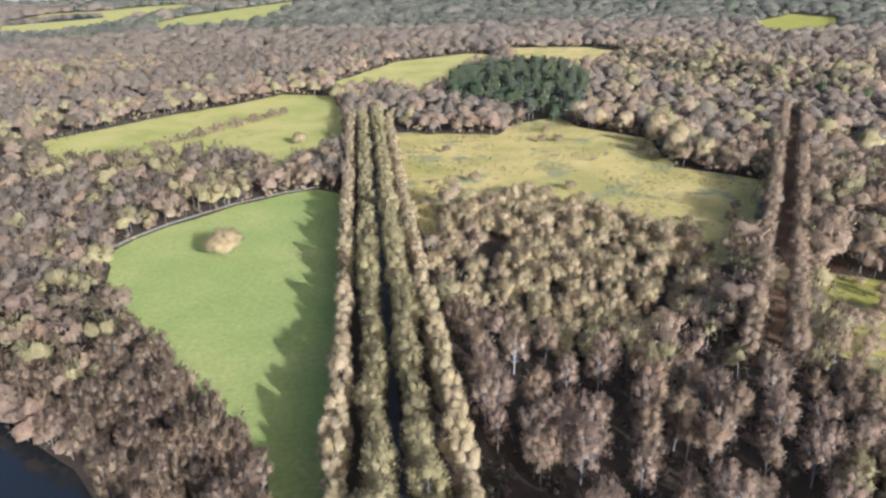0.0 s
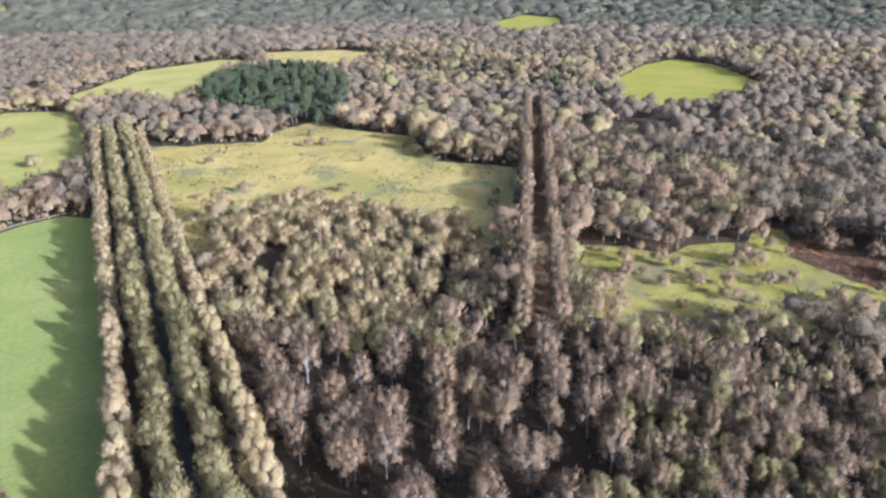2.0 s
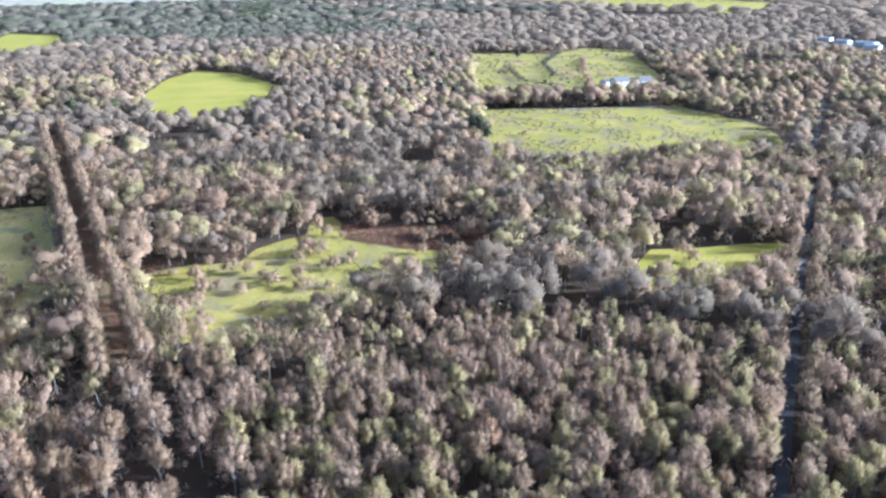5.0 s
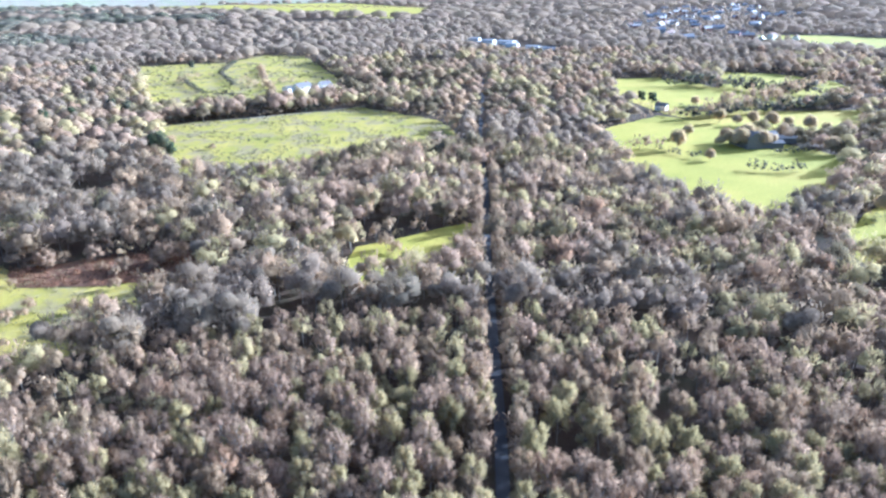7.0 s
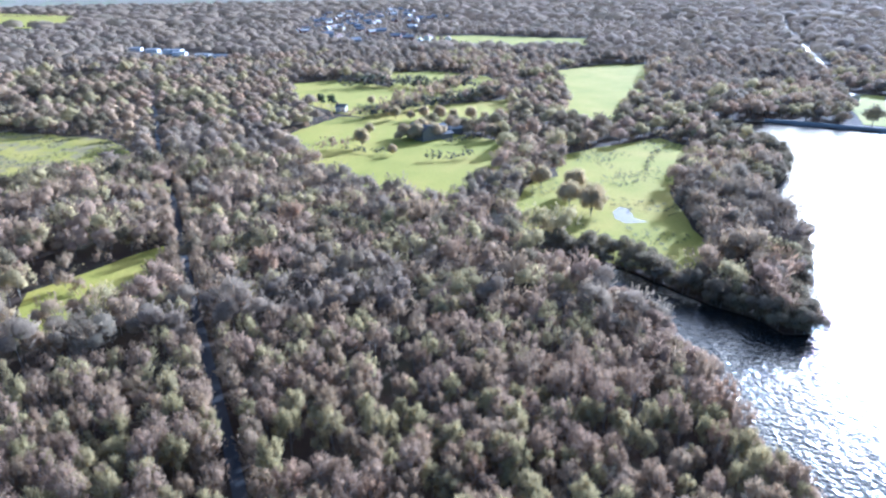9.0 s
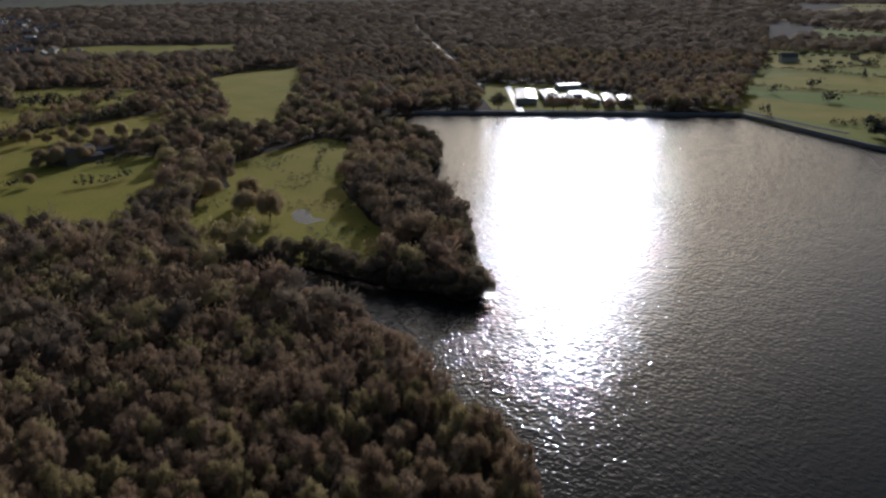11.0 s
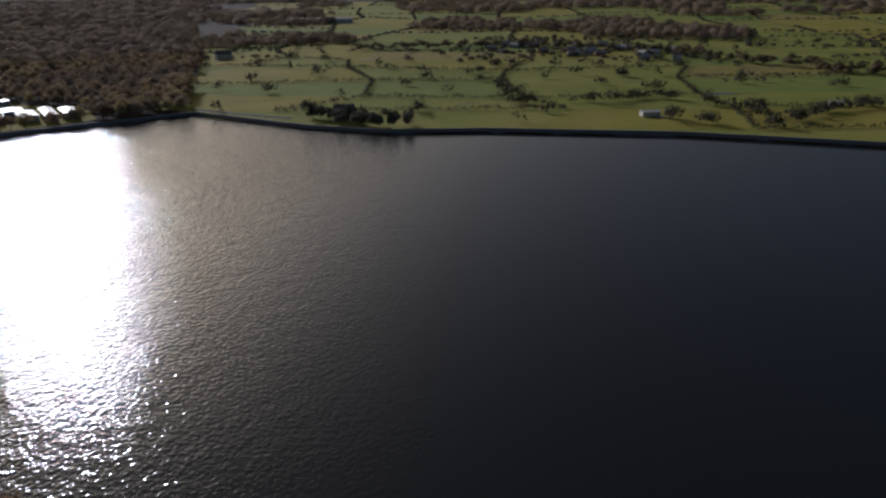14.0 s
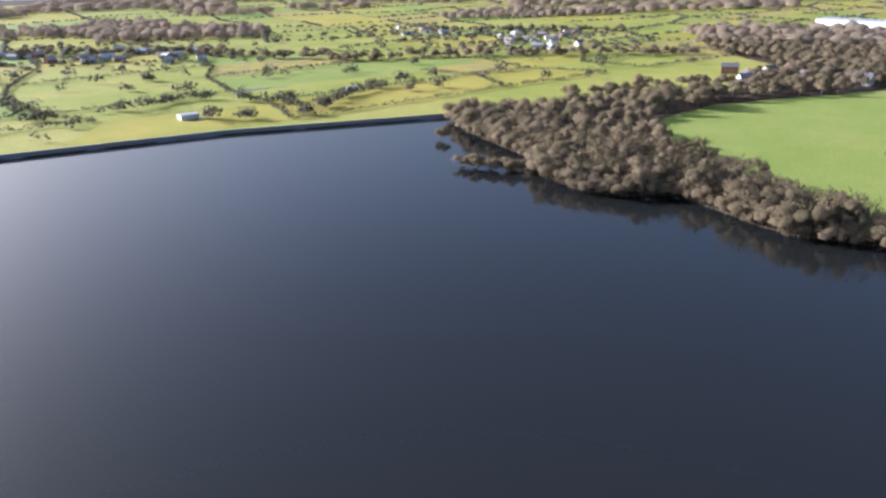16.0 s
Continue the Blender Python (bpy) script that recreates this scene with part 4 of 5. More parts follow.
near_shrubs = [bare_tree(150 + i, 6.5, 3.4, 0.2, 11, 150, 1.1, 0.18, 3, 0.6, close=1.0) for i in range(4)]


def hedge(line, label, step=3.2, scale=0.7, twig=TWIG, seed=1, wobble=0.5):
    r = np.random.default_rng(seed)
    p = along(line, step, wobble, r)
    root = joined("hedge", label, "hedge", shrubs, np.c_[p, scale * r.uniform(0.6, 1.4, len(p)), r.uniform(0.7, 1.2, len(p))], [twig, BARK], seed)
    del root["kind"]
    return root


# bushes along the fields' edges, where the woods begin
p = np.vstack([along(poly + poly[:1], 4.6, 0.9, rng) for poly in (GREEN_FIELD, STRIP_FIELD, HILL_FIELD, GOLD_FIELD, HEATH_FIELD, ROUND_FIELD, SLIVER_FIELD, LONG_FIELD, KNOLL_FIELD, FARM_FIELD, HEAD_FIELD, FAR_FIELD, BACK_FIELD, SMALL_FIELD, LOW_FIELD, PADDOCK, CROFT)])
c = off_line(p, TRACK)
p = p[(c > 3.5) & woodland(p) & ~inside(p, SCRUB)]
split = rng.uniform(0, 1, len(p))
for k, (twig, name) in enumerate(((TWIG, "brown"), (TWIG_TAN, "tan"))):
    q = p[(split > 0.6) == bool(k)]
    joined("edge_bushes", "%s bushes where the woods meet the fields" % name, "bushes", shrubs, np.c_[q, rng.uniform(0.5, 1.35, len(q)), rng.uniform(0.7, 1.2, len(q))], [twig, BARK], 25 + k)

# slim trees that stand close along the nearer fields
r6 = np.random.default_rng(23)
p = np.vstack([along(poly + poly[:1], 4.4, 2.2, r6) for poly in (GREEN_FIELD, STRIP_FIELD, GOLD_FIELD, HEATH_FIELD, LONG_FIELD, SLIVER_FIELD)])
p = p[woodland(p) & ~inside(p, SCRUB)]
joined("edge_trees", "slim bare trees along the fields' edges", "trees", thin, np.c_[p, r6.uniform(0.7, 1.1, len(p)), r6.uniform(0.85, 1.15, len(p))], [TWIG, BARK], 27)

# willows that crowd the western shore, an islet and the headland's rim
WEST_SHORE = [(-231, -343), (-215, -302), (-209, -262), (-204, -228), (-192, -220), (-188, -194), (-196, -176), (-213, -164), (-210, -136), (-209, -114), (-222, -91), (-240, -30)]
HEAD_SHORE = [(191, -91), (168, -108), (139, -116), (128, -122), (120, -122), (118, -128), (138, -141), (165, -167), (186, -176), (216, -193), (242, -230), (273, -255), (294, -258), (330, -262)]
p = np.vstack([along(WEST_SHORE, 2.2, 0.8, rng) + np.array([1.2, 0]), along(WEST_SHORE, 2.6, 2.5, rng) + np.array([-9, 0]), along([(-240, -330), (-235, -260), (-212, -225), (-206, -185)], 2.2, 6, rng), along([(-232, -318), (-222, -262), (-206, -215)], 2.4, 5, rng)])
spots = np.c_[p, rng.uniform(0.75, 1.6, len(p)), rng.uniform(0.7, 1.1, len(p))]
joined("shore_willows", "rounded bare willows crowding the lake shore", "willows", near_shrubs, spots, [TWIG_BROWN, BARK], 21)
p = np.vstack([along(HEAD_SHORE, 1.8, 0.6, rng), along(HEAD_SHORE[:6], 2.0, 1.0, rng) + np.array([2.5, -3.5]), along(HEAD_SHORE[5:], 3.4, 1.5, rng) + np.array([4.0, 1.5]), along(HEAD_SHORE[6:], 3.4, 2.0, rng) + np.array([9.0, 4])])
joined("headland_willows", "dark bare willows along the headland's edge", "willows", near_shrubs, np.c_[p, rng.uniform(0.55, 1.15, len(p)), rng.uniform(0.8, 1.2, len(p))], [TWIG_BROWN, BARK], 22)
p = np.vstack([along([(-173, -249), (-178, -238), (-188, -227)], 0.9, 1.6, rng), along([(-194, -300), (-197, -298)], 1.5, 0.8, rng)])
joined("islet_willows", "low bare willow scrub standing in the lake", "willows", near_shrubs, np.c_[p, rng.uniform(0.7, 1.1, len(p)), rng.uniform(0.6, 0.9, len(p))], [TWIG_BROWN, BARK], 23)
p = np.vstack([along([(-92, 120), (-80, 113), (-70, 107)], 2.0, 0.8, rng), along([(52, -72), (66, -82), (84, -84), (106, -89), (130, -93), (140, -92), (182, -83), (214, -77)], 2.4, 0.9, rng) + np.array([0, 2.0])])
joined("bank_willows", "bare willows leaning over the wooded bank", "willows", near_shrubs, np.c_[p, rng.uniform(0.6, 1.0, len(p)), rng.uniform(0.8, 1.3, len(p))], [TWIG_PALE, BARK], 24)


def tufts(name, label, category, poly, step, mat, size, seed, patchy=0.0):
    """Rushes, bracken or tussocks: small fans of blades."""
    r = np.random.default_rng(seed)
    n = 7
    a = r.uniform(0, 6.28, n)
    way = unit(np.c_[np.cos(a), np.sin(a), r.uniform(0.6, 1.4, n)])
    blade = (None, slivers(np.c_[0.25 * np.cos(a), 0.25 * np.sin(a), np.zeros(n)], way, unit(np.cross(way, UP)), r.uniform(0.7, 1.2, n), r.uniform(0.3, 0.5, n), unit(way + UP)))
    xs, ys = [q[0] for q in poly], [q[1] for q in poly]
    p = scatter(r, min(xs), max(xs), min(ys), max(ys), step, 0.5)
    p = p[inside(p, poly)]
    p = p[wander(p, 0.045, seed) + r.uniform(-0.25, 0.25, len(p)) > patchy]
    return joined(name, label, category, [blade], np.c_[p, size * r.uniform(0.5, 1.4, len(p)), r.uniform(0.6, 1.2, len(p))], [mat], seed)


tufts("meadow_tussocks", "tawny tussocks of rough grass", "grass", GOLD_FIELD, 2.4, RUSH, 0.8, 31, 0.02)
tufts("heath_rushes", "dull rush tufts in the clearing", "grass", HEATH_FIELD, 2.2, RUSH, 0.8, 32, -0.02)
tufts("bracken", "dead red-brown bracken", "bracken", BRACKEN_BED, 1.3, BRAMBLE, 1.1, 33, -0.35)
tufts("pasture_rushes", "dark rush tufts in the pasture", "grass", LONG_FIELD, 3.4, HEDGE, 1.1, 34, 0.06)
tufts("knoll_rushes", "dark rush tufts on uneven pasture", "grass", KNOLL_FIELD, 6.0, HEDGE, 1.8, 35, 0.05)
tufts("headland_rushes", "dark rush tufts on the headland pasture", "grass", HEAD_FIELD, 2.8, HEDGE, 1.0, 36, 0.1)
tufts("edge_bracken", "dead bracken along the poplars and clearing", "bracken", [(88, 168), (112, 186), (140, 170), (130, 163), (105, 176), (92, 160)], 1.5, BRAMBLE, 1.0, 37, -0.2)

# ---- farmland below the dam ----
r2 = np.random.default_rng(50)
xs = np.cumsum(r2.uniform(85, 150, 27)) - 2050
ys = [-396.0]
while ys[-1] > -2700:
    ys.append(ys[-1] - r2.uniform(0.10, 0.17) * abs(ys[-1]))
corners = [[np.array([x * (1 + max(0, -y - 400) / 2600) + r2.normal(0, 24), y + r2.normal(0, 0.024) * abs(y) - 0.07 * abs(x)]) for x in xs] for y in ys]
hedge_spots, cells = [], 0
for j in range(len(ys) - 1):
    for i in range(len(xs) - 1):
        quad = [corners[j][i], corners[j][i + 1], corners[j + 1][i + 1], corners[j + 1][i]]
        c = sum(quad) / 4
        bc = math.degrees(math.atan2(c[0], c[1])) % 360
        if not 153 < bc < 252 or any(inside(np.array([q]), LAKE)[0] for q in quad) or inside(np.array([c]), SHORE_FIELD)[0] or c[0] > 230 + 0.28 * (-c[1] - 440) or np.hypot(*c) > 2700:
            continue
        if c[0] < -330 and c[1] > -430:
            continue
        q = [c + (v - c) * (1 - 2.0 / np.linalg.norm(v - c)) for v in quad]
        mat = (PASTURE, GRASS, GRASS, RUSHY, VIVID)[r2.choice(5, p=[0.5, 0.14, 0.16, 0.12, 0.08])]
        sheet("farm_field", [tuple(v) for v in q[::-1]], 0.1, mat, "green pasture bounded by hedges below the dam", "field", 30, 1.2, cells)
        cells += 1
        for a, b3 in ((quad[0], quad[1]), (quad[0], quad[3])):
            if r2.uniform() < (0.62 if b3 is quad[1] else 0.8):
                hedge_spots.append([a, b3])
far_lines = [line for line in hedge_spots if np.hypot(*line[0]) > 800]
for k, line in enumerate(line for line in hedge_spots if np.hypot(*line[0]) <= 800):
    hedge(line, "bare brown hedgerow between pastures", 2.0, 0.62, HEDGE, 300 + k, 0.8)
p = np.vstack([along(line, 11.0, 1.2, r2) for line in far_lines])
joined("far_hedges", "thin lines of hedge across the distant pastures", "hedges", domes, np.c_[p, r2.uniform(0.4, 0.75, len(p)), r2.uniform(0.5, 0.8, len(p))], [HEDGE, BARK], 64)
p = scatter(r2, -900, 350, -1000, -400, 34, 0.5)
p = p[inside(p, FARMLAND) & (off_line(p, DAM) > 12)]
p = p[r2.uniform(0, 1, len(p)) < 0.4]
CLUMPS = [(-71, -484), (-130, -494), (-126, -539), (-129, -409), (-114, -426), (-163, -401), (-184, -416), (-212, -446), (-245, -472), (-116, -614), (-29, -479), (-13, -541), (-106, -498), (-171, -455), (-273, -557), (-216, -604), (-282, -482)]
p = np.vstack([q + r2.normal(0, 2.6, (r2.integers(2, 7), 2)) for q in np.vstack([p, CLUMPS, CLUMPS])] + [along(w, 2.2, 0.8, r2) for w in ([(-80, -483), (-114, -499)], [(-15, -479), (-37, -479)], [(-143, -477), (-173, -439)], [(-179, -414), (-223, -454), (-255, -464)])])
joined("farmland_thickets", "small bare thickets among the pastures", "bushes", shrubs, np.c_[p, r2.uniform(0.8, 1.7, len(p)), r2.uniform(0.8, 1.3, len(p))], [HEDGE, BARK], 61)
p = np.vstack([q + r2.normal(0, 7, (9, 2)) for q in ((587, 271), (565, 248), (573, 239), (619, 321), (585, 318), (589, 227))])
joined("knoll_scrub", "brown scrub on the uneven pasture", "bushes", shrubs, np.c_[p, r2.uniform(0.6, 1.4, len(p)), r2.uniform(0.7, 1.2, len(p))], [TWIG_TAN, BARK], 65)
p = np.vstack([along([(92, -418), (60, -400), (40, -398)], 3.0, 3.0, r2), along([(110, -432), (80, -420)], 3.0, 4, r2)])
joined("dam_thicket", "dark bare trees beside the dam house", "bushes", near_shrubs, np.c_[p, r2.uniform(0.7, 1.3, len(p)), r2.uniform(0.9, 1.4, len(p))], [HEDGE, BARK], 62)
WOOD_BANDS = [[(-199, -820), (-306, -640), (-420, -600)], [(-330, -352), (-430, -322), (-520, -300)], [(-420, -600), (-660, -420), (-720, -300)], [(150, -860), (-60, -900), (-199, -820)], [(-560, -900), (-760, -700)], [(-500, -330), (-660, -310)]]
p = np.vstack([along(w, 4.0, 9, r2) for w in WOOD_BANDS])
p = p[~inside(p, SHORE_FIELD) & ~inside(p, LAKE)]
joined("farm_woods", "belts of bare brown trees between fields", "woodland", far_templates, np.c_[p, r2.uniform(0.6, 1.1, len(p)), r2.uniform(0.8, 1.1, len(p))], [TWIG_BROWN, BARK], 63)
for k, (line, sc) in enumerate([([(600, -215), (520, -155), (440, -95)], 2.0), ([(585, -90), (560, -150), (530, -200)], 2.0), ([(440, -80), (470, -150), (500, -205)], 1.6), ([(358, -40), (356, -56)], 1.3), ([(350, -55), (342, -64), (337, -73)], 0.8), ([(350, -106), (353, -125), (352, -145)], 0.7), ([(461, -80), (472, -106), (482, -141), (487, -169)], 0.9), ([(594, -135), (553, -150), (534, -168)], 1.4), ([(319, -88), (312, -98), (316, -111)], 0.9), ([(399, 239), (427, 219), (438, 195), (444, 173), (459, 158), (475, 144)], 1.8), ([(402, 232), (424, 212), (440, 180), (456, 150)], 1.2), ([(560, 260), (640, 310), (740, 340)], 0.9), ([(520, 210), (600, 250), (690, 290)], 1.0), ([(500, 225), (520, 270), (600, 330)], 0.9),
                              ([(-209, 372), (-172, 442)], 0.5), ([(-160, 330), (-130, 375), (-98, 434)], 0.9), ([(262, -172), (300, -205)], 0.4), ([(1664, 306), (2000, 800), (2500, 1500)], 2.0), ([(2300, 380), (2500, 900), (3000, 1400)], 2.2), ([(-450, -190), (-400, -170)], 0.7), ([(-410, -178), (-360, -150), (-330, -145)], 0.7), ([(-236, -84), (-237, -127), (-247, -157), (-271, -199), (-272, -219), (-300, -263)], 0.8)]):
    hedge(line, "straggling bare hedge along a pasture's edge", 2.3 if sc < 2.0 else 4 if sc == 2.0 and k < 4 else 9, sc, (HEDGE, TWIG)[k % 3 == 0], 500 + k, 0.7)

# ---- the dam ----
dam = tagged(new("dam"), "dark stone-faced dam with a pale parapet", "dam", kind="structure")
centre = np.array([50.0, -250.0])


def strip(name, offs, mat, label=""):
    """A profile of (outward offset, height) swept along the dam."""
    pts = [np.array(q, float) for q in DAM]
    v, f = [], []
    for i, q in enumerate(pts):
        d = unit(pts[min(i + 1, len(pts) - 1)] - pts[max(i - 1, 0)])
        n = np.array([-d[1], d[0]])
        if n @ (q - centre) < 0:
            n = -n
        v += [(*(q + n * o), z) for o, z in offs]
        if i:
            k, m = i * len(offs), len(offs)
            f += [(k - m + e, k + e, k + e + 1, k - m + e + 1) for e in range(m - 1)]
    return part(name, mesh_from(name, v, f, [mat]), dam, label)


strip("stone_face", [(-1.0, -1.4), (2.2, 1.2)], STONE)
strip("parapet", [(2.2, 1.2), (2.2, 1.75), (2.6, 1.75), (2.6, 1.25)], COPING, "pale concrete parapet")
strip("crest_path", [(2.6, 1.25), (5.5, 1.25)], GRAVEL)
strip("grass_bank", [(5.5, 1.25), (9.0, 0.05)], GRASS)

# ---- lanes and pools ----
ribbon("poplar_ride", [(69.5, 129.5), (204.5, 404.5)], 7.5, 0.08, HEATH, "strip of brown bracken litter between the poplars", "grass strip")
ribbon("road_1", MAIN_ROAD, 6, 0.22, ASPHALT, "wet main road shining through the woods")
ribbon("road_2", WORKS_LANE, 6, 0.22, ASPHALT, "wet lane beside the waterworks")
ribbon("road_3", WORKS_ROAD, 5, 0.22, ASPHALT, "wet access road of the waterworks")
ribbon("road_4", [(-108, 205), (-103, 219), (-96, 232), (-79, 254), (-64, 267), (-50, 275)], 1.8, 0.22, FOOTPATH, "pale footpath along the pasture's edge", "path")
ribbon("road_5", [(412, 204), (420, 196), (438, 168), (463, 138), (474, 126)], 3.0, 0.22, FOOTPATH, "pale farm lane in front of a hedge", "lane")
ribbon("road_6", [(193, -457), (165, -443), (135, -430), (118, -424)], 4.5, 0.22, GRAVEL, "pale lane below the dam", "lane")
sheet("pool", [(217, -131), (222, -137), (218, -139), (209, -135), (203, -137), (204, -129), (210, -128)], 0.12, CALM, "shallow pool in the headland pasture", "pond", 2, 0.3)
sheet("far_pool", [(-948, 1586), (-999, 1898), (-908, 1980), (-778, 1702), (-819, 1550), (-862, 1440)], 0.2, CALM, "distant pale sheet of water", "pond", 60, 8)
sheet("flood_1", [(-97, -428), (-104, -434), (-112, -430), (-104, -426)], 0.16, CALM, "small flood pool in a pasture", "pond", 3, 0.3)
sheet("flood_2", [(-150, -520), (-170, -525), (-190, -518), (-165, -514)], 0.16, CALM, "small flood pool in a pasture", "pond", 3, 0.3)


# ---- buildings ----
def gable(w, d, h, over=0.4, rise=None):
    """A pitched roof over a w by d plan, ridge along x, eaves at h."""
    t, x, y = (rise or d * 0.38), w / 2 + over, d / 2 + over
    v = [(-x, -y, h), (x, -y, h), (x, y, h), (-x, y, h), (-x, 0, h + t), (x, 0, h + t)]
    v += [(a, b, c + 0.25) for a, b, c in v]
    f = [(0, 1, 5, 4), (2, 3, 4, 5), (6, 10, 11, 7), (8, 11, 10, 9), (0, 6, 7, 1), (2, 8, 9, 3), (0, 4, 10, 6), (3, 9, 10, 4), (1, 7, 11, 5), (2, 5, 11, 8)]
    return v, f


def house(name, label, x, y, turn, w, d, h, wall, roof, windows=True, rise=None, chimney=True, group="", category="house"):
    root = thing(name, label, category, group)
    t = rise or d * 0.38
    v = [(-w / 2, -d / 2, -0.2), (w / 2, -d / 2, -0.2), (w / 2, d / 2, -0.2), (-w / 2, d / 2, -0.2), (-w / 2, -d / 2, h), (w / 2, -d / 2, h), (w / 2, d / 2, h), (-w / 2, d / 2, h), (-w / 2, 0, h + t), (w / 2, 0, h + t)]
    part("wall", mesh_from("wall", v, [(0, 1, 5, 4), (2, 3, 7, 6), (1, 2, 6, 9, 5), (3, 0, 4, 8, 7)], [wall]), root)
    r = part("roof", mesh_from("roof", *gable(w, d, h, 0.4, rise), [roof]), root)
    if chimney:
        c = part("chimney", boxes("chimney", [(w * 0.3, -0.5, h + t * 0.6, w * 0.3 + 0.9, 0.5, h + t + 1.2)], BRICK), r)
    if windows:
        n, u = max(2, int(w / 2.6)), 1 / UNIT
        for row in range(3 if h > 5 else 2 if h > 3.4 else 1):
            for k in range(n):
                cx = -w / 2 + w * (k + 0.5) / n
                for s in (-1, 1):
                    f, z = s * d / 2, (0.9 + row * 2.5) * u
                    if row == 0 and k == n // 2 and s == -1:
                        part("door", boxes("door", [(cx - 0.5 * u, f - 0.06, 0, cx + 0.5 * u, f + 0.06, 2.05 * u)], DOORWOOD), root)
                        continue
                    wi = part("window", boxes("window", [(cx - 0.6 * u, f - 0.05, z, cx + 0.6 * u, f + 0.05, z + 1.3 * u)], PANE), root)
                    part("sill", boxes("sill", [(cx - 0.7 * u, f - 0.12, z - 0.1, cx + 0.7 * u, f + 0.12, z)], COPING), wi)
    root.matrix_basis = pose(x, y, 0, 0, 0, turn)
    return root


def shed(name, label, x, y, turn, w, d, h, wall, roof, rise=1.2, category="shed", group=""):
    root = house(name, label, x, y, turn, w, d, h, wall, roof, False, rise, False, group, category)
    part("door", boxes("door", [(-w * 0.12, -d / 2 - 0.08, 0, w * 0.12, -d / 2 + 0.05, min(h - 0.5, 4))], SLATE), root)
    n = 0 if category == "factory" else max(2, int(w / 9))
    for k in range(n):
        cx = -w / 2 + w * (k + 0.5) / n
        part("rooflight", boxes("rooflight", [(cx - 0.6, -d * 0.30, h + rise * 0.45, cx + 0.6, -d * 0.12, h + rise * 0.45 + 0.55)], PANE), root)
    return root


house("farmhouse", "white rendered farmhouse with a slate roof", 528, 190, -28, 14, 8, 5.4, WHITEWASH, SLATE)
house("farmhouse", "white rendered cottage beside the farmhouse", 547, 178, -32, 10, 7, 4.6, WHITEWASH, SLATE)
shed("barn", "white-walled barn beside the farmhouse", 538, 203, -28, 12, 7, 3.4, WHITEWASH, SLATE, category="barn")
house("cottage", "white gabled cottage among bare trees", 28, 446, 80, 8, 6.5, 4.8, WHITEWASH, SLATE)
house("cottage", "pale cottage at the wood's edge", -195, 630, 30, 9, 7, 4.6, WHITEWASH, SLATE)
house("cottage", "pale cottage in the wood", -160, 562, 70, 9, 7, 4.6, WHITEWASH, SLATE)
house("farmhouse", "dark stone farmhouse under bare trees", 367, -99, 20, 15, 8, 5.2, STONE, SLATE)
shed("barn", "dark stone barn beside the farmhouse", 369, -106, 110, 16, 8, 4.5, STONE, SLATE, 2.5, "barn")
shed("barn", "farm barn with a pale sheet roof", 376, -119, 100, 12, 7, 3.0, STONE, SHEET, 1.6, "barn")
shed("barn", "low farm shed with a pale sheet roof", 365, -110, 100, 12, 5, 2.4, STONE, SLATE, 1.2, "barn")
house("farmhouse", "white house at a pasture's corner", 470, -72, 60, 7, 4.5, 3.2, WHITEWASH, SLATE)
for x, y, turn, w, d, h, what in [(328, -402, 131, 48, 14, 4, "large waterworks hall with a pale wet roof"), (313, -411, 135, 44, 11, 4, "long waterworks hall with a shining sheet roof"), (298, -409, 128, 18, 10, 4, "waterworks shed with a wet roof"), (301, -429, 129, 18, 14, 4, "square waterworks shed with a wet roof"), (283, -418, 131, 24, 10, 4, "waterworks shed with a shining wet roof"), (274, -426, 128, 34, 7, 4, "narrow waterworks shed with a wet roof"), (263, -431, 129, 24, 9, 4, "waterworks shed beside trees"), (396, -415, 178, 26, 7, 4, "long low waterworks store beside the lane"), (335, -462, 60, 18, 9, 4, "waterworks hall behind the yard")]:
    shed("works_building", what, x, y, turn, w, d, h, COPING, SHEET, 0.8, "building", "waterworks")
for k in range(3):
    x, y = (305 + k * 16, -448 - k * 9)
    tank = thing("settling_tank", "round concrete settling tank full of water", "tank", "waterworks")
    a = np.linspace(0, 2 * math.pi, 24, endpoint=False)
    ringv = [(r * math.cos(t), r * math.sin(t), z) for r, z in ((6, 0), (6, 1.2), (5.6, 1.2), (5.6, 0.4)) for t in a]
    part("rim", mesh_from("rim", ringv, [(q * 24 + i, q * 24 + (i + 1) % 24, (q + 1) * 24 + (i + 1) % 24, (q + 1) * 24 + i) for q in range(3) for i in range(24)], [COPING]), tank)
    part("water_surface", mesh_from("water_surface", [(5.6 * math.cos(t), 5.6 * math.sin(t), 0.8) for t in a], [tuple(range(24))], [CALM]), tank)
    tank.matrix_basis = pose(x, y, 0)
for x, y, turn, w, d, h in [(1034, 110, 70, 46, 18, 7), (1000, 85, 65, 40, 20, 7), (976, 59, 60, 60, 22, 8), (940, 50, 70, 40, 18, 7), (905, 22, 60, 46, 18, 6), (883, 2, 62, 50, 14, 6), (860, 34, 20, 24, 14, 6), (830, 22, 65, 30, 12, 5), (920, 75, 60, 26, 14, 9)]:
    shed("factory_shed", "large pale sheet-clad factory shed among woods", x, y, turn, w * 0.4, d * 0.55, h * 0.5, WHITEWASH, COPING, 1.5, "factory", "factory estate")
house("dam_house", "dark house among trees below the dam", 86, -428, 20, 12, 8, 5, STONE, SLATE)
shed("pasture_shed", "small white shed beside bushes in a pasture", -227, -468, 10, 9, 5, 2.8, WHITEWASH, WHITEWASH, 0.8)
shed("pasture_shed", "small white shed in a pasture", -101, -433, 10, 11, 6, 2.8, WHITEWASH, WHITEWASH, 0.8)
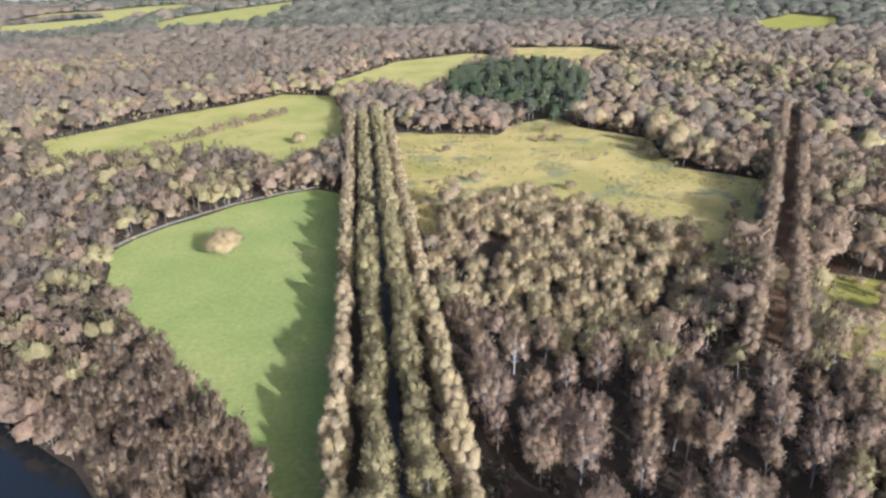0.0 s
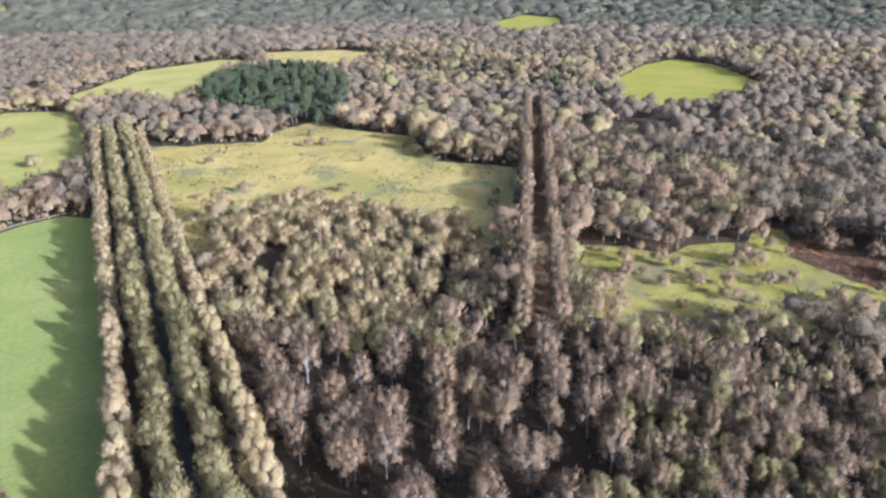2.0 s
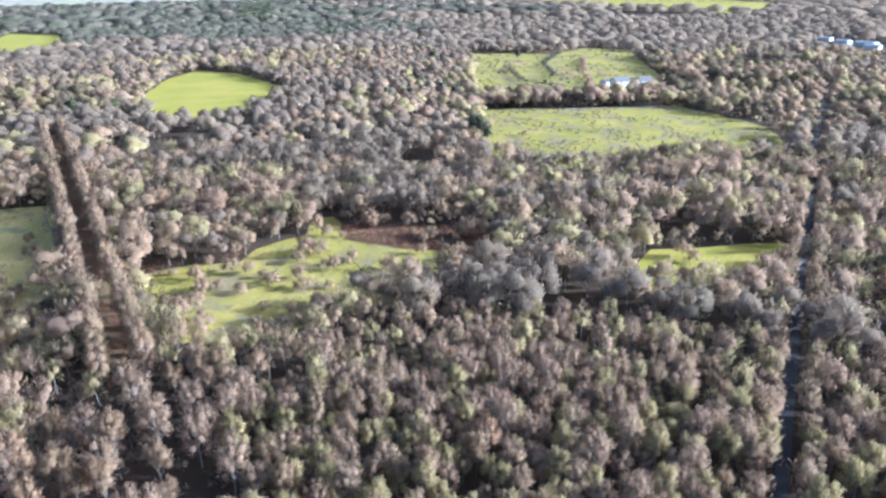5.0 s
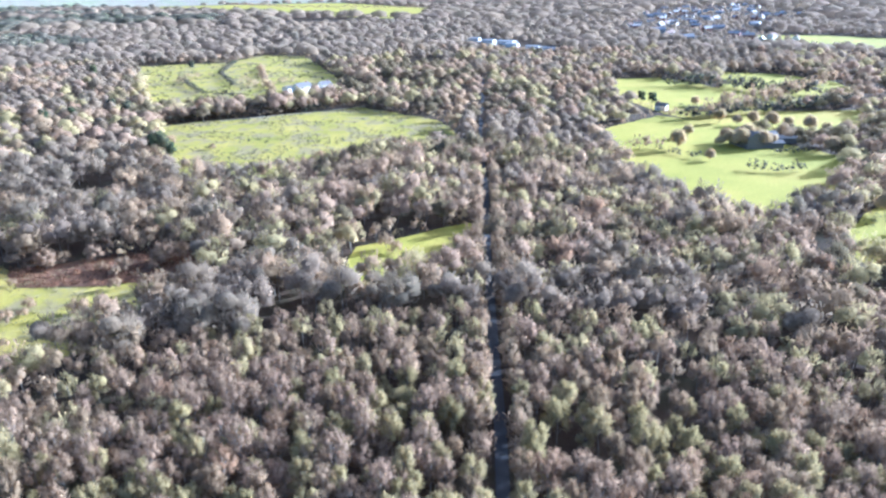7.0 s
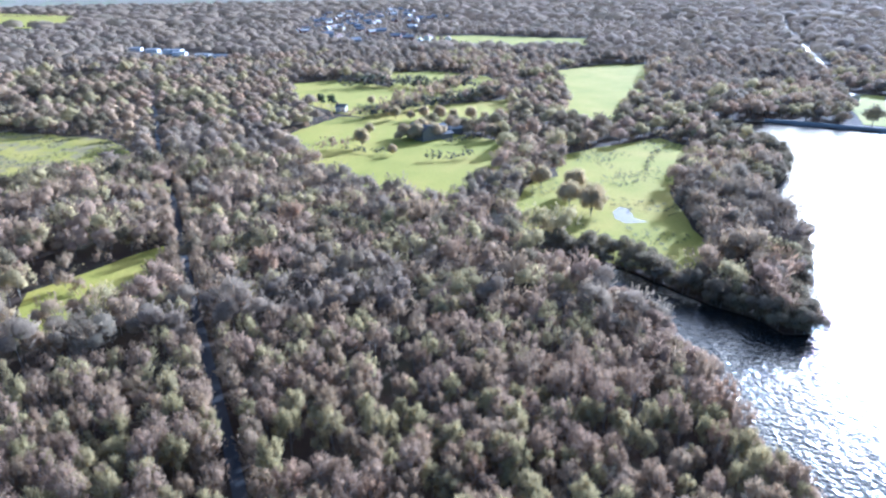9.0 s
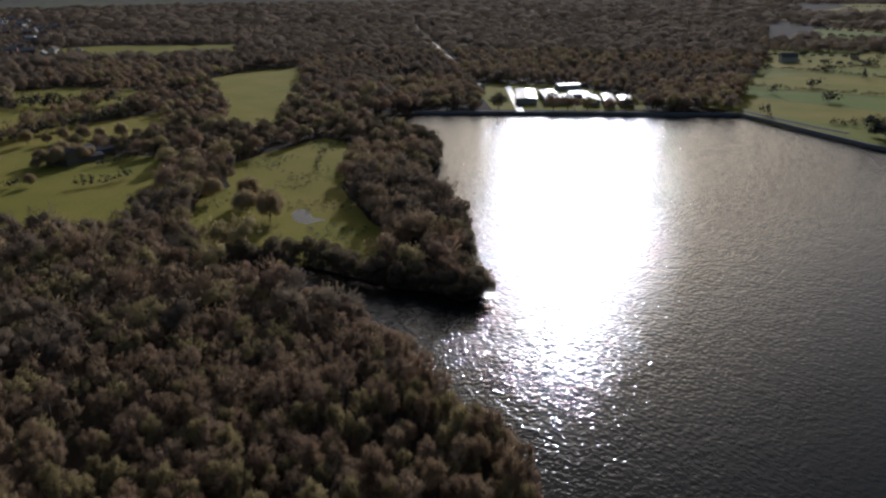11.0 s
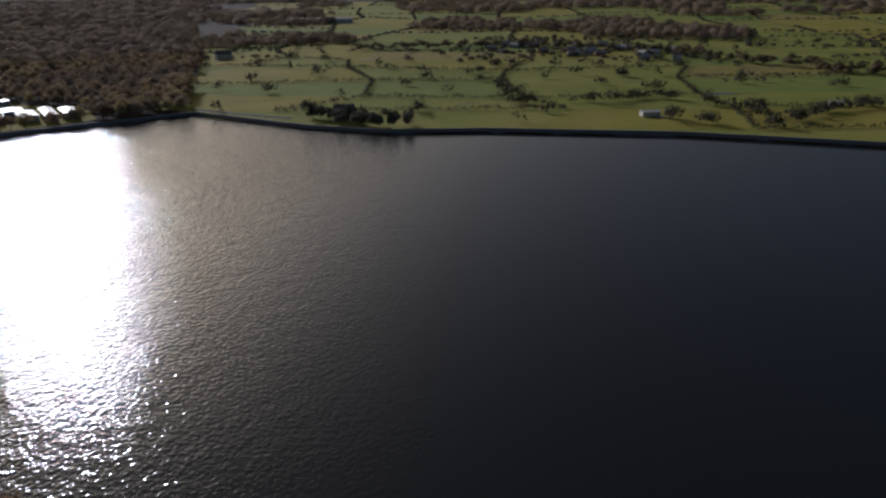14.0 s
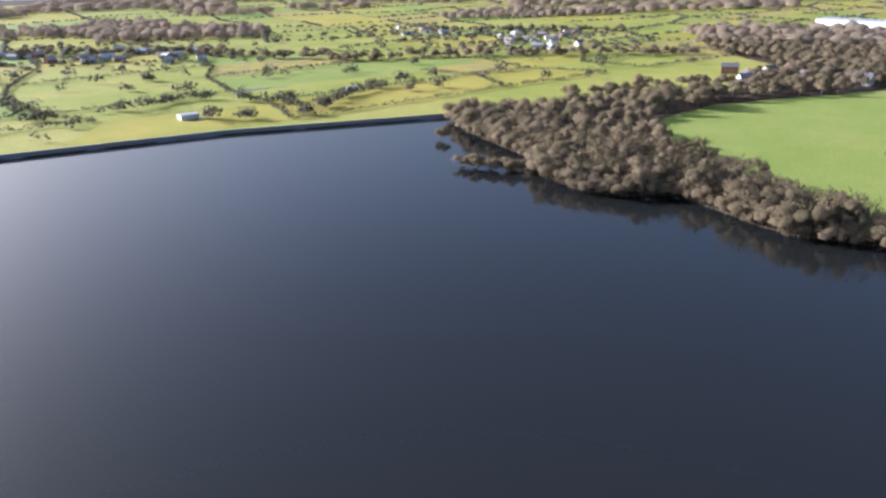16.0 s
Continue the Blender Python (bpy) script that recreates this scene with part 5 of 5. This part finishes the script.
house("farmhouse", "white farmhouse in the far pastures", 283, -767, 40, 16, 9, 5.4, WHITEWASH, SLATE)
house("farmhouse", "white house by the far wood", 440, -875, 20, 18, 9, 5.4, WHITEWASH, SLATE)
house("farmhouse", "pale house beside the main road", 528, -595, 40, 14, 9, 5, WHITEWASH, SLATE)
for k, (x, y) in enumerate([(-522, -329), (-535, -310), (-515, -296), (-541, -294), (-534, -263), (-513, -358), (-471, -313), (-556, -330), (-570, -290), (-550, -270), (-488, -322)]):
    house("cottage", ("white rendered village house behind the field", "brick village house behind the field")[k % 2], x, y, 25 * k, 13, 8, 5.2, (WHITEWASH, BRICK)[k % 2], SLATE, group="village")
shed("warehouse", "very long white warehouse on the horizon", -1017, -508, 84, 130, 40, 11, WHITEWASH, SHEET, 2, "warehouse")
shed("warehouse", "long pale warehouse in the far plain", 319, -1415, 5, 120, 30, 8, WHITEWASH, COPING, 2, "warehouse")
for k, (x, y) in enumerate([(-507, -863), (-540, -866), (-562, -860), (-545, -687), (-580, -690), (-607, -681), (-182, -798), (-120, -830)]):
    shed("farm_shed", "pale roofed farm building in the far pastures", x, y, 30 * k, 15, 8, 3.6, WHITEWASH, COPING, 1.5, "shed", "far farms")

# the town in the haze beyond the woods
r3 = np.random.default_rng(77)
p = scatter(r3, 930, 2300, -560, -100, 42, 0.45)
p = p[inside(p, TOWN)]
p = p[r3.uniform(0, 1, len(p)) < 0.45]
walls = [WHITEWASH, BRICK, COPING]
town_homes = []
for k in range(3):
    town_homes.append(house("town_house", ("white rendered town house with a clay-tiled roof", "brick town house with a pale concrete roof", "grey rendered town house with a pale roof")[k], 0, 0, 0, 13 + 3 * k, 8.5, 5.4, walls[k], (TILE, COPING, SHEET)[k], False, group="town"))
for k, q in enumerate(p):
    m = pose(q[0], q[1], 0, 0, 0, r3.uniform(0, 180))
    if k < 3:
        first_places.append((town_homes[k], m))
    else:
        copy_thing(town_homes[int(r3.choice(3, p=[0.5, 0.25, 0.25]))], m)
for hamlet, apart, keep in ((HAMLETS[0], 24, 0.5), (HAMLETS[1], 34, 0.6), (HAMLETS[2], 26, 0.45)):
    xs, ys = [c[0] for c in hamlet], [c[1] for c in hamlet]
    q = scatter(r3, min(xs), max(xs), min(ys), max(ys), apart, 0.45)
    q = q[inside(q, hamlet)]
    q = q[r3.uniform(0, 1, len(q)) < keep]
    for x, y in q:
        home = copy_thing(town_homes[int(r3.choice(3, p=[0.5, 0.2, 0.3]))], pose(x, y, 0, 0, 0, r3.uniform(0, 180)) @ Matrix.Scale(0.7, 4))
        tagged(home, "pale village house among bare trees beyond the dam", group="villages")
    b = scatter(r3, min(xs) - 20, max(xs) + 20, min(ys) - 20, max(ys) + 20, 17, 0.45)
    b = b[(np.min(np.hypot(b[:, None, 0] - q[None, :, 0], b[:, None, 1] - q[None, :, 1]), axis=1) > 9) & (r3.uniform(0, 1, len(b)) < 0.45)]
    joined("village_trees", "dark bare trees round village houses", "trees", domes, np.c_[b, r3.uniform(0.45, 0.8, len(b)), r3.uniform(0.7, 1.0, len(b))], [HEDGE, BARK], 72)
t = scatter(r3, 930, 2300, -560, -100, 15, 0.45)
t = t[inside(t, TOWN)]
t = t[r3.uniform(0, 1, len(t)) < 0.8]
t = t[np.min(np.hypot(t[:, None, 0] - p[None, :, 0], t[:, None, 1] - p[None, :, 1]), axis=1) > 12]
joined("town_trees", "bare trees between the town's houses", "trees", domes, np.c_[t, r3.uniform(0.5, 0.9, len(t)), r3.uniform(0.7, 1.0, len(t))], [TWIG_HAZED, BARK], 71)

for ob, m in first_places:
    ob.matrix_basis = m

# ---- from plan units to metres ----
for ob in scene.objects:
    if ob.parent is None and ob.type in ("MESH", "EMPTY"):
        ob.matrix_basis = Matrix.Scale(UNIT, 4) @ ob.matrix_basis
